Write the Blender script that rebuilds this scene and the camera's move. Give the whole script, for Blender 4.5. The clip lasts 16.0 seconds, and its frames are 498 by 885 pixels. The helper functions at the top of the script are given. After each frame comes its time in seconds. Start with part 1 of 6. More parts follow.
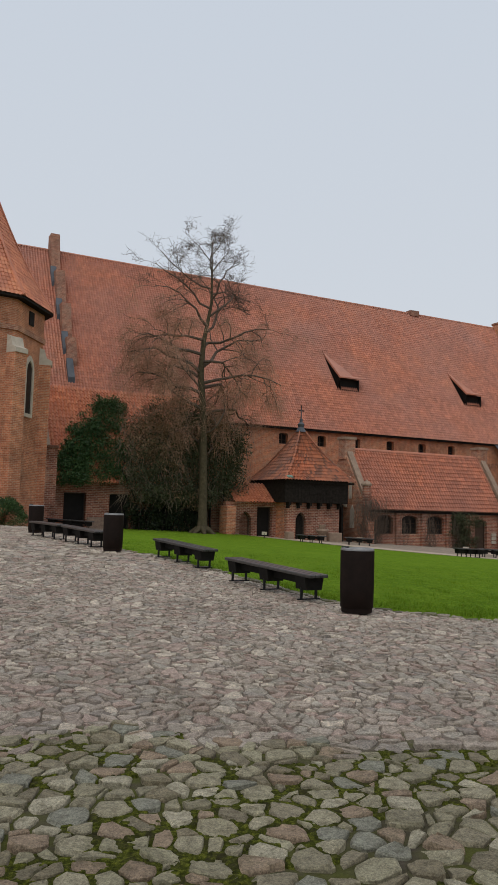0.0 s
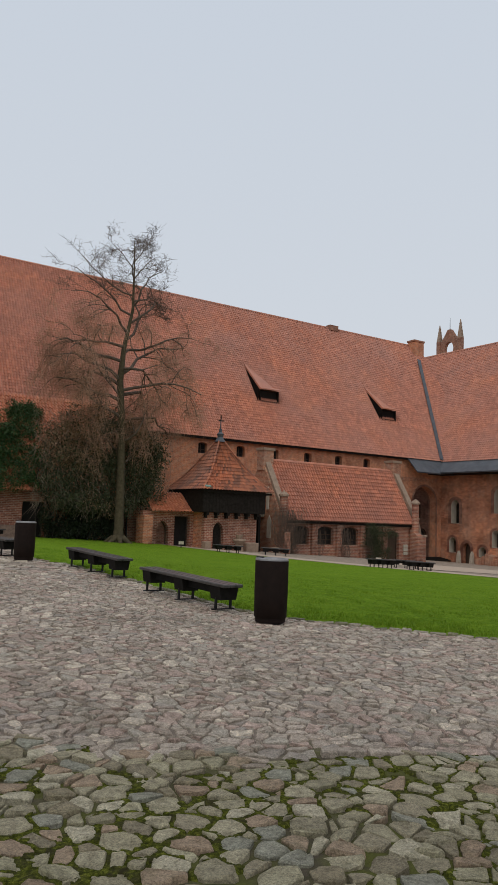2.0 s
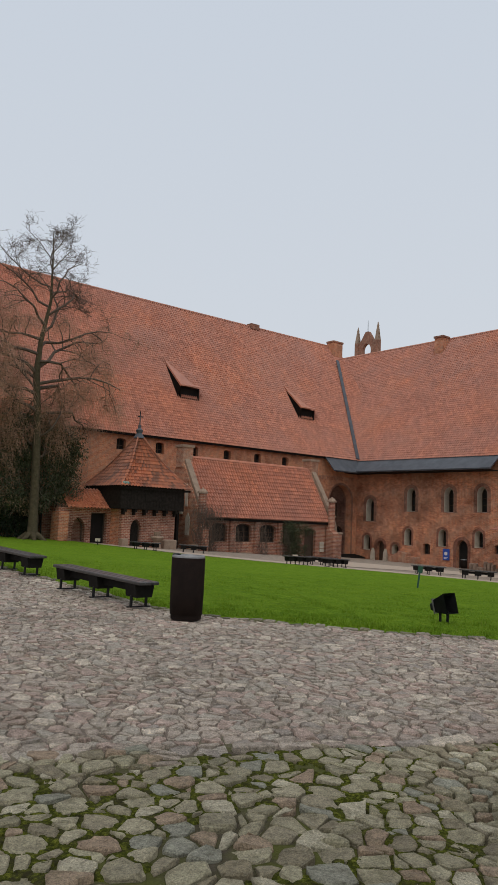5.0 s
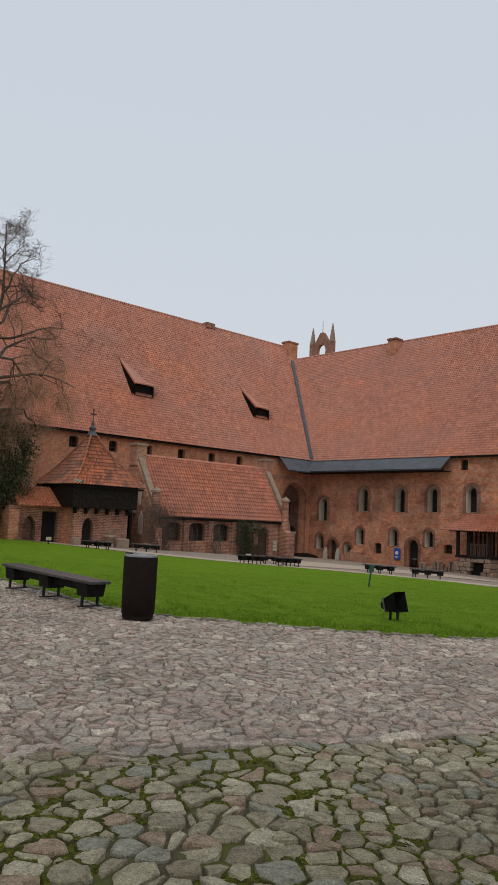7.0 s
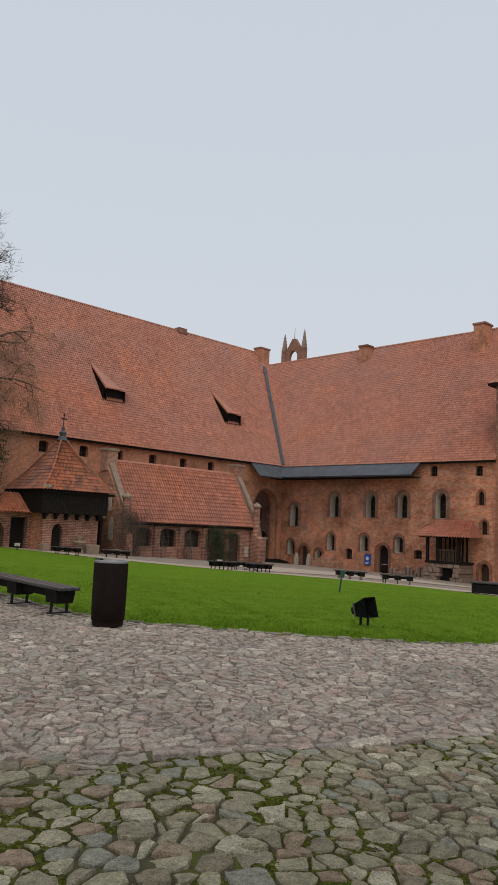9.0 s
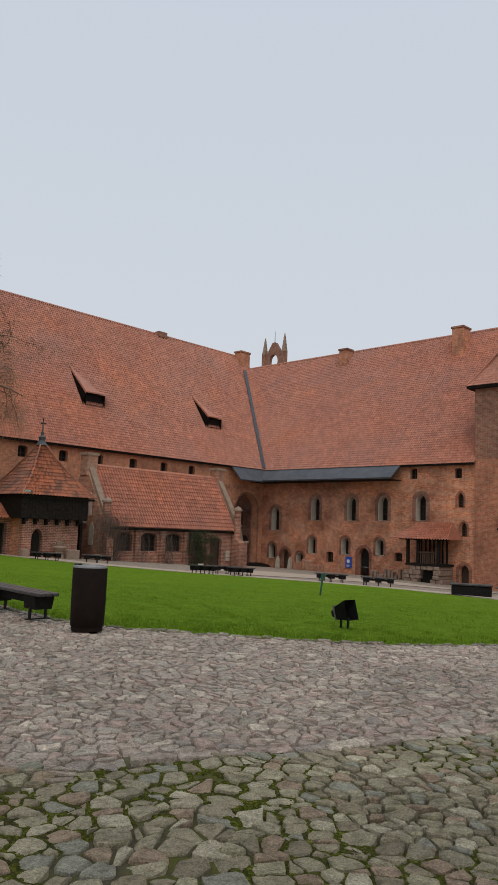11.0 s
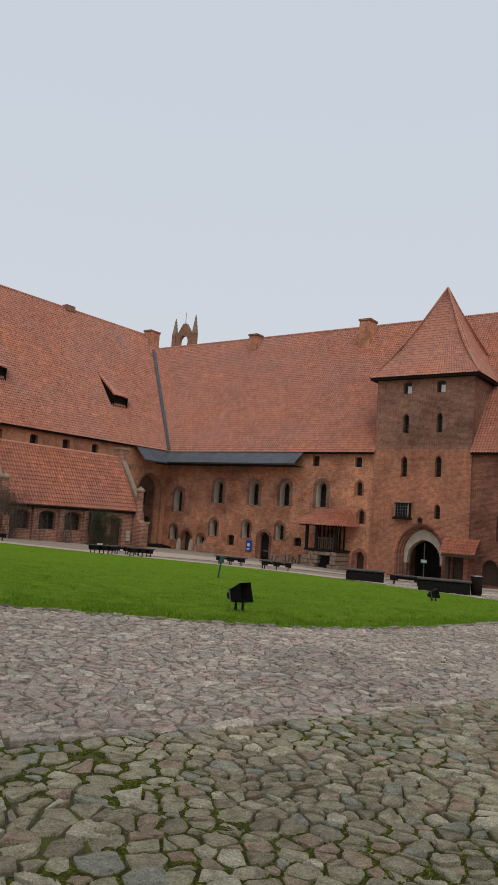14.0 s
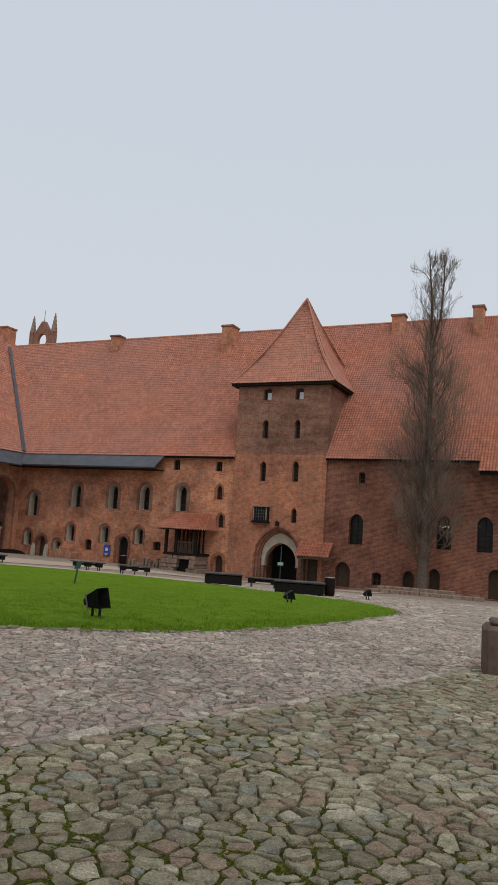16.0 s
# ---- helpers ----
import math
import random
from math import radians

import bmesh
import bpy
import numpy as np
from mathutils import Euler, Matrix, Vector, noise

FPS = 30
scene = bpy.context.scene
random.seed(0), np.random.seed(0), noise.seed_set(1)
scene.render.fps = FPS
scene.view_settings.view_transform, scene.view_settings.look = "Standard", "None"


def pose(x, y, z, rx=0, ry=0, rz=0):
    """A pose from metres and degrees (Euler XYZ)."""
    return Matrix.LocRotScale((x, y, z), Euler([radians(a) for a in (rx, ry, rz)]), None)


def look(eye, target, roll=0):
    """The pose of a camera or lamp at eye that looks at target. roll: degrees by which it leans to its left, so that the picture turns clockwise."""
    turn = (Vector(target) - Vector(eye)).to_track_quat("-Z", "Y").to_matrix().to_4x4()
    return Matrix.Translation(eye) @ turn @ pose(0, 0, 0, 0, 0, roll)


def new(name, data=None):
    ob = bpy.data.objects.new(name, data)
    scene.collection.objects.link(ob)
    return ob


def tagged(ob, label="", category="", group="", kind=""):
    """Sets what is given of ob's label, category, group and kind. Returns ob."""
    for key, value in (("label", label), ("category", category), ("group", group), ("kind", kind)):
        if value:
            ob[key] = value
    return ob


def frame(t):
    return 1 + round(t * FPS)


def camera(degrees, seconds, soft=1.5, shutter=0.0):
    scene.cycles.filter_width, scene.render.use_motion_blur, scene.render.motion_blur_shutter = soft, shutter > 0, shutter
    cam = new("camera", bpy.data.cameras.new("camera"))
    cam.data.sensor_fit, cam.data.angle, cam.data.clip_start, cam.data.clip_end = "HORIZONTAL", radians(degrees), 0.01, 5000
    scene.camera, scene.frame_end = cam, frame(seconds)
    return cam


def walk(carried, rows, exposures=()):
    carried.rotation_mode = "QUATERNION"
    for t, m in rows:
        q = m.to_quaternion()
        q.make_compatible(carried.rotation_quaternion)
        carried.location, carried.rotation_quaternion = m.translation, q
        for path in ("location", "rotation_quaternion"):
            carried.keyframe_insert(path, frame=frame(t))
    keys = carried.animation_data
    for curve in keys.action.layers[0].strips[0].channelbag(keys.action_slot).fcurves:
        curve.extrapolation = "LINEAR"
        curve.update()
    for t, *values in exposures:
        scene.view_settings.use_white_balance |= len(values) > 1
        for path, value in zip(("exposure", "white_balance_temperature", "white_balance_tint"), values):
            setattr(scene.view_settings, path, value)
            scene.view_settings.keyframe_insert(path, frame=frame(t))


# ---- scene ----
cam = camera(36.8, 16.0, soft=0.75)
# seconds, x, y, yaw, pitch, lean; the eye stays 1.6 m above the paving
PATH = [
    (0.0, 0.000, 0.000, -0.03, 4.98, 1.60),
    (0.5, 0.003, -0.001, -1.09, 5.13, 1.58),
    (1.0, 0.000, -0.000, -2.63, 5.29, 1.59),
    (1.5, 0.019, -0.007, -4.76, 5.69, 1.99),
    (2.0, 0.033, -0.012, -6.18, 5.92, 2.22),
    (2.5, 0.047, -0.017, -7.33, 6.12, 2.45),
    (3.0, 0.047, -0.017, -8.03, 6.22, 2.44),
    (3.5, 0.052, -0.019, -8.63, 6.26, 2.24),
    (4.0, 0.042, -0.015, -9.98, 6.18, 2.26),
    (4.5, 0.052, -0.019, -11.23, 6.03, 2.35),
    (7.0, 0.066, -0.024, -15.83, 6.05, 2.65),
    (7.5, 0.066, -0.024, -16.49, 6.11, 2.63),
    (8.0, 0.066, -0.024, -17.14, 6.19, 2.73),
    (8.5, 0.061, -0.022, -17.56, 6.41, 2.73),
    (9.0, 0.066, -0.024, -17.99, 6.58, 2.65),
    (11.5, 0.094, -0.034, -19.72, 6.91, 1.97),
    (12.0, 0.094, -0.034, -20.06, 6.71, 1.65),
    (12.5, 0.097, -0.035, -21.33, 6.41, 1.35),
    (13.0, 0.113, -0.041, -23.42, 6.09, 1.35),
    (13.5, 0.141, -0.051, -24.98, 5.87, 3.06),
    (14.0, 0.158, -0.057, -26.69, 5.98, 3.93),
    (14.5, 0.162, -0.058, -31.28, 6.38, 4.22),
    (15.0, 0.167, -0.061, -34.51, 6.71, 4.13),
    (15.5, 0.160, -0.058, -36.01, 6.88, 3.93),
    (16.0, 0.153, -0.055, -37.32, 6.98, 3.67),]
walk(cam, [(t, Matrix.Translation((x, y, 1.6)) @ pose(0, 0, 0, 90 + p, 0, yaw) @ pose(0, 0, 0, 0, 0, r))
           for t, x, y, yaw, p, r in PATH])

# ---- world and light: an overcast winter day ----
world = bpy.data.worlds.new("overcast")
scene.world = world
world.use_nodes = True
wn = world.node_tree
wn.nodes.clear()
w_out = wn.nodes.new("ShaderNodeOutputWorld")
w_bg = wn.nodes.new("ShaderNodeBackground")
w_sky = wn.nodes.new("ShaderNodeTexSky")
w_sky.sky_type = "NISHITA"
w_sky.sun_disc = False
w_sky.sun_elevation, w_sky.sun_rotation = radians(57), radians(200)
w_sky.air_density, w_sky.dust_density, w_sky.ozone_density = 1.0, 3.0, 1.0
w_cloud = wn.nodes.new("ShaderNodeMix")
w_cloud.data_type = "RGBA"
w_cloud.inputs[0].default_value = 0.93
w_tex = wn.nodes.new("ShaderNodeTexCoord")
w_sep = wn.nodes.new("ShaderNodeSeparateXYZ")
w_ramp = wn.nodes.new("ShaderNodeValToRGB")
w_ramp.color_ramp.elements[0].position, w_ramp.color_ramp.elements[0].color = 0.05, (6.65, 7.0, 7.45, 1)
w_ramp.color_ramp.elements[1].position, w_ramp.color_ramp.elements[1].color = 0.75, (5.95, 6.6, 7.5, 1)
w_top = w_ramp.color_ramp.elements.new(1.0)
w_top.color = (9.6, 10.3, 11.2, 1)
wn.links.new(w_tex.outputs["Generated"], w_sep.inputs[0])
wn.links.new(w_sep.outputs["Z"], w_ramp.inputs[0])
wn.links.new(w_sky.outputs[0], w_cloud.inputs[6])
wn.links.new(w_ramp.outputs[0], w_cloud.inputs[7])
wn.links.new(w_cloud.outputs[2], w_bg.inputs[0])
w_bg.inputs[1].default_value = 0.1
wn.links.new(w_bg.outputs[0], w_out.inputs[0])
sun = new("sun", bpy.data.lights.new("sun", "SUN"))
sun.data.energy, sun.data.angle, sun.data.color = 0.75, radians(40), (1.0, 0.93, 0.82)
sun.matrix_world = look((-2, -14, 62), (12, 24, 0))

# ---- materials ----


class Shader:
    """A node material with short ways to add and join nodes."""

    def __init__(self, name, rough=0.85, metal=0.0, spec=0.35):
        self.m = bpy.data.materials.new(name)
        self.m.use_nodes = True
        self.t = self.m.node_tree
        self.b = self.t.nodes["Principled BSDF"]
        self.b.inputs["Roughness"].default_value = rough
        self.b.inputs["Metallic"].default_value = metal
        self.b.inputs["Specular IOR Level"].default_value = spec

    def n(self, kind, **values):
        node = self.t.nodes.new(kind)
        for key, value in values.items():
            node.inputs[key.replace("_", " ")].default_value = value
        return node

    def link(self, a, b):
        self.t.links.new(a, b)
        return self

    def coords(self):
        return self.n("ShaderNodeTexCoord").outputs["Object"]

    def noise(self, scale, detail=4.0, rough=0.6, vector=None):
        node = self.n("ShaderNodeTexNoise", Scale=scale, Detail=detail, Roughness=rough)
        self.link(vector if vector else self.coords(), node.inputs["Vector"])
        return node.outputs["Fac"]

    def ramp(self, fac, *stops):
        node = self.n("ShaderNodeValToRGB")
        e = node.color_ramp.elements
        while len(e) < len(stops):
            e.new(0.5)
        for item, (p, c) in zip(e, stops):
            item.position, item.color = p, (*c, 1) if len(c) == 3 else c
        self.link(fac, node.inputs[0])
        return node.outputs[0]

    def mix(self, fac, a, b, mode="MIX"):
        node = self.n("ShaderNodeMix")
        node.data_type, node.blend_type = "RGBA", mode
        for k, v in ((0, fac), (6, a), (7, b)):
            if isinstance(v, (int, float)):
                node.inputs[k].default_value = v
            elif isinstance(v, tuple):
                node.inputs[k].default_value = (*v, 1)
            else:
                self.link(v, node.inputs[k])
        return node.outputs[2]

    def math(self, op, a, b=0.0):
        node = self.n("ShaderNodeMath")
        node.operation = op
        for k, v in ((0, a), (1, b)):
            if isinstance(v, (int, float)):
                node.inputs[k].default_value = v
            else:
                self.link(v, node.inputs[k])
        return node.outputs[0]

    def color(self, c):
        self.link(c, self.b.inputs["Base Color"])
        return self

    def bump(self, height, strength=0.5, distance=0.02):
        node = self.n("ShaderNodeBump", Strength=strength, Distance=distance)
        self.link(height, node.inputs["Height"])
        self.link(node.outputs[0], self.b.inputs["Normal"])
        return self


def brick_material(name, c1, c2, mortar, stain, length=0.30, height=0.095):
    """Gothic brickwork laid along x and y of the object, in courses up z."""
    s = Shader(name, 0.9, spec=0.2)
    sep = s.n("ShaderNodeSeparateXYZ")
    s.link(s.coords(), sep.inputs[0])
    flat = s.n("ShaderNodeCombineXYZ")
    s.link(s.math("ADD", sep.outputs[0], sep.outputs[1]), flat.inputs[0]).link(sep.outputs[2], flat.inputs[1])
    b = s.n("ShaderNodeTexBrick", Scale=1.0, Mortar_Size=0.011, Mortar_Smooth=0.3, Bias=0.1,
            Brick_Width=length, Row_Height=height)
    b.inputs["Color1"].default_value, b.inputs["Color2"].default_value = (*c1, 1), (*c2, 1)
    b.inputs["Mortar"].default_value = (*mortar, 1)
    s.link(flat.outputs[0], b.inputs["Vector"])
    patch = s.ramp(s.noise(0.35, 6, 0.7), (0.36, (0.62, 0.60, 0.58)), (0.5, (1, 1, 1)), (0.66, (1.32, 1.28, 1.18)))
    c = s.mix(1.0, b.outputs["Color"], patch, "MULTIPLY")
    fine = s.ramp(s.noise(3.2, 4), (0.3, (0.72, 0.72, 0.72)), (0.7, (1.25, 1.25, 1.25)))
    c = s.mix(0.8, c, fine, "MULTIPLY")
    streak = s.n("ShaderNodeMapping")
    streak.inputs["Scale"].default_value = (0.9, 0.9, 0.12)
    s.link(s.coords(), streak.inputs[0])
    wet = s.ramp(s.noise(1.0, 5, 0.7, streak.outputs[0]), (0.52, (0, 0, 0)), (0.72, (1, 1, 1)))
    blot = s.ramp(s.noise(0.6, 6, 0.75), (0.55, (0, 0, 0)), (0.66, (1, 1, 1)))
    c = s.mix(s.math("MULTIPLY", blot, 0.28), c, mortar)
    s.color(s.mix(s.math("MULTIPLY", wet, 0.38), c, stain))
    return s.bump(b.outputs["Fac"], -0.5, 0.02).m


BRICK = brick_material("red_brick", (0.63, 0.25, 0.128), (0.40, 0.14, 0.075), (0.50, 0.365, 0.265), (0.17, 0.10, 0.08))
BRICK_ORANGE = brick_material("orange_brick", (0.56, 0.235, 0.12), (0.44, 0.165, 0.09), (0.47, 0.33, 0.23), (0.27, 0.13, 0.085))
BRICK_PALE = brick_material("weathered_brick", (0.47, 0.22, 0.13), (0.33, 0.13, 0.08), (0.47, 0.37, 0.28), (0.20, 0.12, 0.09))
BRICK_CHAPEL = brick_material("light_orange_brick", (0.58, 0.235, 0.12), (0.40, 0.145, 0.075), (0.52, 0.36, 0.25), (0.27, 0.125, 0.08))
BRICK_TOWER = brick_material("limewashed_brick", (0.47, 0.185, 0.105), (0.33, 0.12, 0.07), (0.43, 0.26, 0.175), (0.17, 0.09, 0.07))
BRICK_DARK = brick_material("dark_brick", (0.31, 0.14, 0.095), (0.205, 0.085, 0.057), (0.34, 0.245, 0.18), (0.14, 0.08, 0.06))
BRICK_RED = brick_material("deep_red_brick", (0.30, 0.115, 0.072), (0.185, 0.066, 0.044), (0.32, 0.20, 0.145), (0.11, 0.058, 0.045))
# Darkened brick: the corner recess's shade is put into the colour.
BRICK_SHADED = brick_material("shaded_recess_brick", (0.17, 0.08, 0.055), (0.10, 0.045, 0.033), (0.17, 0.115, 0.085), (0.06, 0.035, 0.03))
BRICK_LOW = brick_material("red_brick_wide_joints", (0.40, 0.165, 0.105), (0.23, 0.085, 0.058), (0.50, 0.40, 0.31), (0.15, 0.09, 0.07), 0.31, 0.115)


def tile_material(name, a, b, c, old, soot=0.14):
    """Clay pantiles: each tile (a unit square of the uv map) has its own shade; lichen and soot in broad patches."""
    s = Shader(name, 0.6, spec=0.45)
    uv = s.n("ShaderNodeUVMap").outputs[0]
    fl = s.n("ShaderNodeVectorMath")
    fl.operation = "FLOOR"
    s.link(uv, fl.inputs[0])
    wn_ = s.n("ShaderNodeTexWhiteNoise")
    wn_.noise_dimensions = "2D"
    s.link(fl.outputs[0], wn_.inputs["Vector"])
    col = s.ramp(wn_.outputs["Value"], (0.0, a), (0.55, b), (1.0, c))
    broad = s.ramp(s.noise(0.12, 7, 0.7), (0.38, (0, 0, 0)), (0.66, (1, 1, 1)))
    col = s.mix(s.math("MULTIPLY", broad, 0.7), col, old)
    drift = s.ramp(s.noise(0.22, 5, 0.6), (0.36, (0.94, 0.97, 1.0)), (0.5, (1, 1, 1)), (0.64, (1.08, 1.03, 0.93)))
    col = s.mix(1.0, col, drift, "MULTIPLY")
    streak = s.n("ShaderNodeMapping")
    streak.inputs["Scale"].default_value = (1.0, 0.16, 0.16)
    s.link(s.coords(), streak.inputs[0])
    run = s.ramp(s.noise(0.9, 5, 0.7, streak.outputs[0]), (0.56, (0, 0, 0)), (0.74, (1, 1, 1)))
    col = s.mix(s.math("MULTIPLY", run, soot), col, (0.15, 0.09, 0.07))
    fine = s.ramp(s.noise(1.3, 5, 0.7), (0.3, (0.75, 0.75, 0.75)), (0.7, (1.2, 1.2, 1.2)))
    return s.color(s.mix(0.8, col, fine, "MULTIPLY")).m


TILE = tile_material("clay_pantile", (0.38, 0.138, 0.083), (0.455, 0.168, 0.099), (0.55, 0.215, 0.128), (0.42, 0.20, 0.145))
TILE_DARK = tile_material("sooty_pantile", (0.16, 0.07, 0.045), (0.47, 0.15, 0.072), (0.60, 0.20, 0.09), (0.24, 0.115, 0.07), 0.5)
TILE_ANNEX = tile_material("mixed_pantile", (0.33, 0.12, 0.07), (0.46, 0.16, 0.09), (0.56, 0.205, 0.115), (0.37, 0.15, 0.10))
TILE_NEW = tile_material("bright_clay_pantile", (0.42, 0.13, 0.065), (0.56, 0.19, 0.092), (0.62, 0.24, 0.12), (0.40, 0.16, 0.09))


def plain_material(name, a, b, scale=2.0, rough=0.8, metal=0.0, bump=0.2, spec=0.35, distance=0.01):
    s = Shader(name, rough, metal, spec)
    f = s.noise(scale, 6, 0.65)
    broad = s.noise(scale * 0.17, 3)
    s.color(s.mix(broad, s.ramp(f, (0.3, a), (0.7, b)), s.ramp(f, (0.3, tuple(v * 0.75 for v in a)), (0.7, tuple(v * 0.85 for v in b)))))
    return s.bump(f, bump, distance).m


TILE_FLAT = plain_material("weathered_tile", (0.30, 0.11, 0.07), (0.46, 0.17, 0.10), 4.0, 0.7)
PLASTER = plain_material("old_white_plaster", (0.50, 0.43, 0.335), (0.66, 0.58, 0.47), 2.5)
STONE_CAP = plain_material("pale_stone", (0.27, 0.185, 0.13), (0.40, 0.295, 0.215), 3.0)
GRANITE = plain_material("granite_block", (0.20, 0.135, 0.10), (0.40, 0.285, 0.21), 5.0, bump=0.5)
LEAD = plain_material("grey_sheet_metal", (0.075, 0.083, 0.095), (0.125, 0.135, 0.15), 1.2, 0.6, 0.2)
DARK_WOOD = plain_material("tarred_oak", (0.012, 0.010, 0.008), (0.03, 0.024, 0.02), 6.0, 0.85, bump=0.5, spec=0.12)
BROWN_WOOD = plain_material("brown_oak", (0.055, 0.035, 0.024), (0.11, 0.07, 0.045), 6.0, 0.75, bump=0.4)
BENCH_WOOD = plain_material("black_stained_wood", (0.008, 0.007, 0.006), (0.018, 0.016, 0.014), 9.0, 0.7, bump=0.35, spec=0.12)
# Lighter than the trestle wood: the plank tops' sheen is put into the colour.
BENCH_TOP = plain_material("worn_plank_sheen", (0.025, 0.024, 0.023), (0.085, 0.08, 0.075), 7.0, 0.33, bump=0.35, spec=0.5)
RUST = plain_material("rusty_brown_steel", (0.011, 0.007, 0.0055), (0.020, 0.012, 0.009), 6.0, 0.7, 0.0, spec=0.12)
BLACK_METAL = plain_material("black_metal", (0.009, 0.009, 0.009), (0.02, 0.02, 0.021), 8.0, 0.5, 0.0, 0.05, spec=0.2)
RIM_METAL = plain_material("worn_bright_rim", (0.2, 0.195, 0.19), (0.32, 0.315, 0.31), 9.0, 0.45, 0.3, 0.05)
PALE_METAL = plain_material("galvanised_rim", (0.12, 0.115, 0.11), (0.2, 0.19, 0.185), 9.0, 0.5, 0.4, 0.05)
DARK_GLASS = plain_material("dark_leaded_glass", (0.012, 0.011, 0.010), (0.032, 0.029, 0.026), 3.0, 0.3, 0.0, 0.03, 0.25)
# Near-black colour painted in for the dark of unlit openings.
VOID = plain_material("painted_interior_dark", (0.010, 0.009, 0.008), (0.02, 0.017, 0.015), 2.0, 0.95)
VERDIGRIS = plain_material("green_copper", (0.16, 0.30, 0.25), (0.30, 0.44, 0.37), 6.0, 0.6, 0.2)
SIGN_BLUE = plain_material("blue_enamel", (0.03, 0.08, 0.38), (0.045, 0.11, 0.46), 3.0, 0.4, 0.0, 0.02)
SIGN_WHITE = plain_material("white_enamel", (0.72, 0.72, 0.70), (0.8, 0.8, 0.78), 3.0, 0.4, 0.0, 0.02)
SIGN_GREEN = plain_material("pale_green_enamel", (0.28, 0.48, 0.38), (0.36, 0.56, 0.45), 3.0, 0.4, 0.0, 0.02)
GREEN_PAINT = plain_material("green_paint", (0.02, 0.075, 0.05), (0.035, 0.10, 0.065), 4.0, 0.5, 0.0, 0.05)
GRAVEL = plain_material("pale_gravel", (0.43, 0.335, 0.255), (0.58, 0.465, 0.36), 14.0, 0.95, bump=0.6)
BARK = plain_material("grey_bark", (0.085, 0.062, 0.046), (0.17, 0.13, 0.098), 7.0, 0.95, bump=0.8, distance=0.04)
BARK_MOSS = plain_material("mossy_bark", (0.055, 0.046, 0.024), (0.125, 0.098, 0.058), 5.0, 0.95, bump=0.8, distance=0.04)
TWIG = plain_material("brown_twig", (0.32, 0.18, 0.115), (0.48, 0.285, 0.185), 3.0, 0.9, bump=0.1)
TWIG_GREY = plain_material("grey_twig", (0.20, 0.15, 0.11), (0.33, 0.255, 0.19), 3.0, 0.9, bump=0.1)


def leaf_material(name, a, b):
    s = Shader(name, 0.6, spec=0.3)
    g = s.n("ShaderNodeNewGeometry").outputs["Random Per Island"]
    return s.color(s.mix(s.noise(0.7, 3), s.ramp(g, (0.0, a), (1.0, b)), s.ramp(g, (0.0, tuple(v * 0.6 for v in a)), (1.0, tuple(v * 0.8 for v in b))))).m


IVY = leaf_material("ivy_leaf", (0.022, 0.058, 0.016), (0.065, 0.125, 0.032))
DRY_LEAF = leaf_material("brown_dry_leaf", (0.20, 0.125, 0.075), (0.36, 0.235, 0.14))
# Darker evergreen copy: shade beneath the shrub is put into the leaf colour.
HOLLY_SHADE = leaf_material("shaded_evergreen_leaf", (0.012, 0.02, 0.009), (0.035, 0.05, 0.02))
HOLLY = leaf_material("dull_evergreen_leaf", (0.03, 0.043, 0.018), (0.105, 0.11, 0.052))


def stone_material(name, per_island, colours, mossy=0.4):
    """Field stones: greys, browns and pinks, stone by stone, with grain, lichen, dust and moss."""
    s = Shader(name, 0.7, spec=0.32)
    r = s.n("ShaderNodeNewGeometry").outputs["Random Per Island"] if per_island else s.n("ShaderNodeObjectInfo").outputs["Random"]
    col = s.ramp(r, *[(k / len(colours), c) for k, c in enumerate(colours)])
    col.node.color_ramp.interpolation = "CONSTANT"
    where = s.n("ShaderNodeNewGeometry").outputs["Position"]
    speck = s.ramp(s.noise(85.0, 6, 0.85, where), (0.34, (0.3, 0.3, 0.3)), (0.66, (1.75, 1.75, 1.75)))
    col = s.mix(0.9, col, speck, "MULTIPLY")
    blotch = s.ramp(s.noise(16.0, 6, 0.75, where), (0.34, (0.52, 0.50, 0.45)), (0.5, (1, 1, 1)), (0.66, (1.4, 1.4, 1.36)))
    col = s.mix(0.85, col, blotch, "MULTIPLY")
    tone = s.ramp(s.noise(0.45, 5, 0.65, where), (0.34, (0.84, 0.82, 0.80)), (0.66, (1.14, 1.12, 1.10)))
    col = s.mix(1.0, col, tone, "MULTIPLY")
    moss = s.math("MULTIPLY", s.ramp(s.noise(1.1, 4, 0.6, where), (0.46, (0, 0, 0)), (0.64, (1, 1, 1))),
                  s.ramp(s.noise(13.0, 5, 0.75, where), (0.44, (0, 0, 0)), (0.60, (1, 1, 1))))
    col = s.mix(s.math("MULTIPLY", moss, mossy), col, (0.075, 0.075, 0.023))
    s.color(col)
    rough = s.math("ADD", s.noise(42.0, 7, 0.8, where), s.math("MULTIPLY", s.noise(14.0, 4, 0.6, where), 0.7))
    return s.bump(rough, 1.0, 0.025).m


FIELD = [(0.283, 0.254, 0.171), (0.336, 0.303, 0.206), (0.385, 0.348, 0.240), (0.233, 0.201, 0.133), (0.299, 0.262, 0.179), (0.344, 0.258, 0.179), (0.315, 0.283, 0.187), (0.278, 0.274, 0.217),
         (0.458, 0.418, 0.305), (0.254, 0.217, 0.141), (0.327, 0.295, 0.198), (0.315, 0.233, 0.160), (0.360, 0.331, 0.221)]
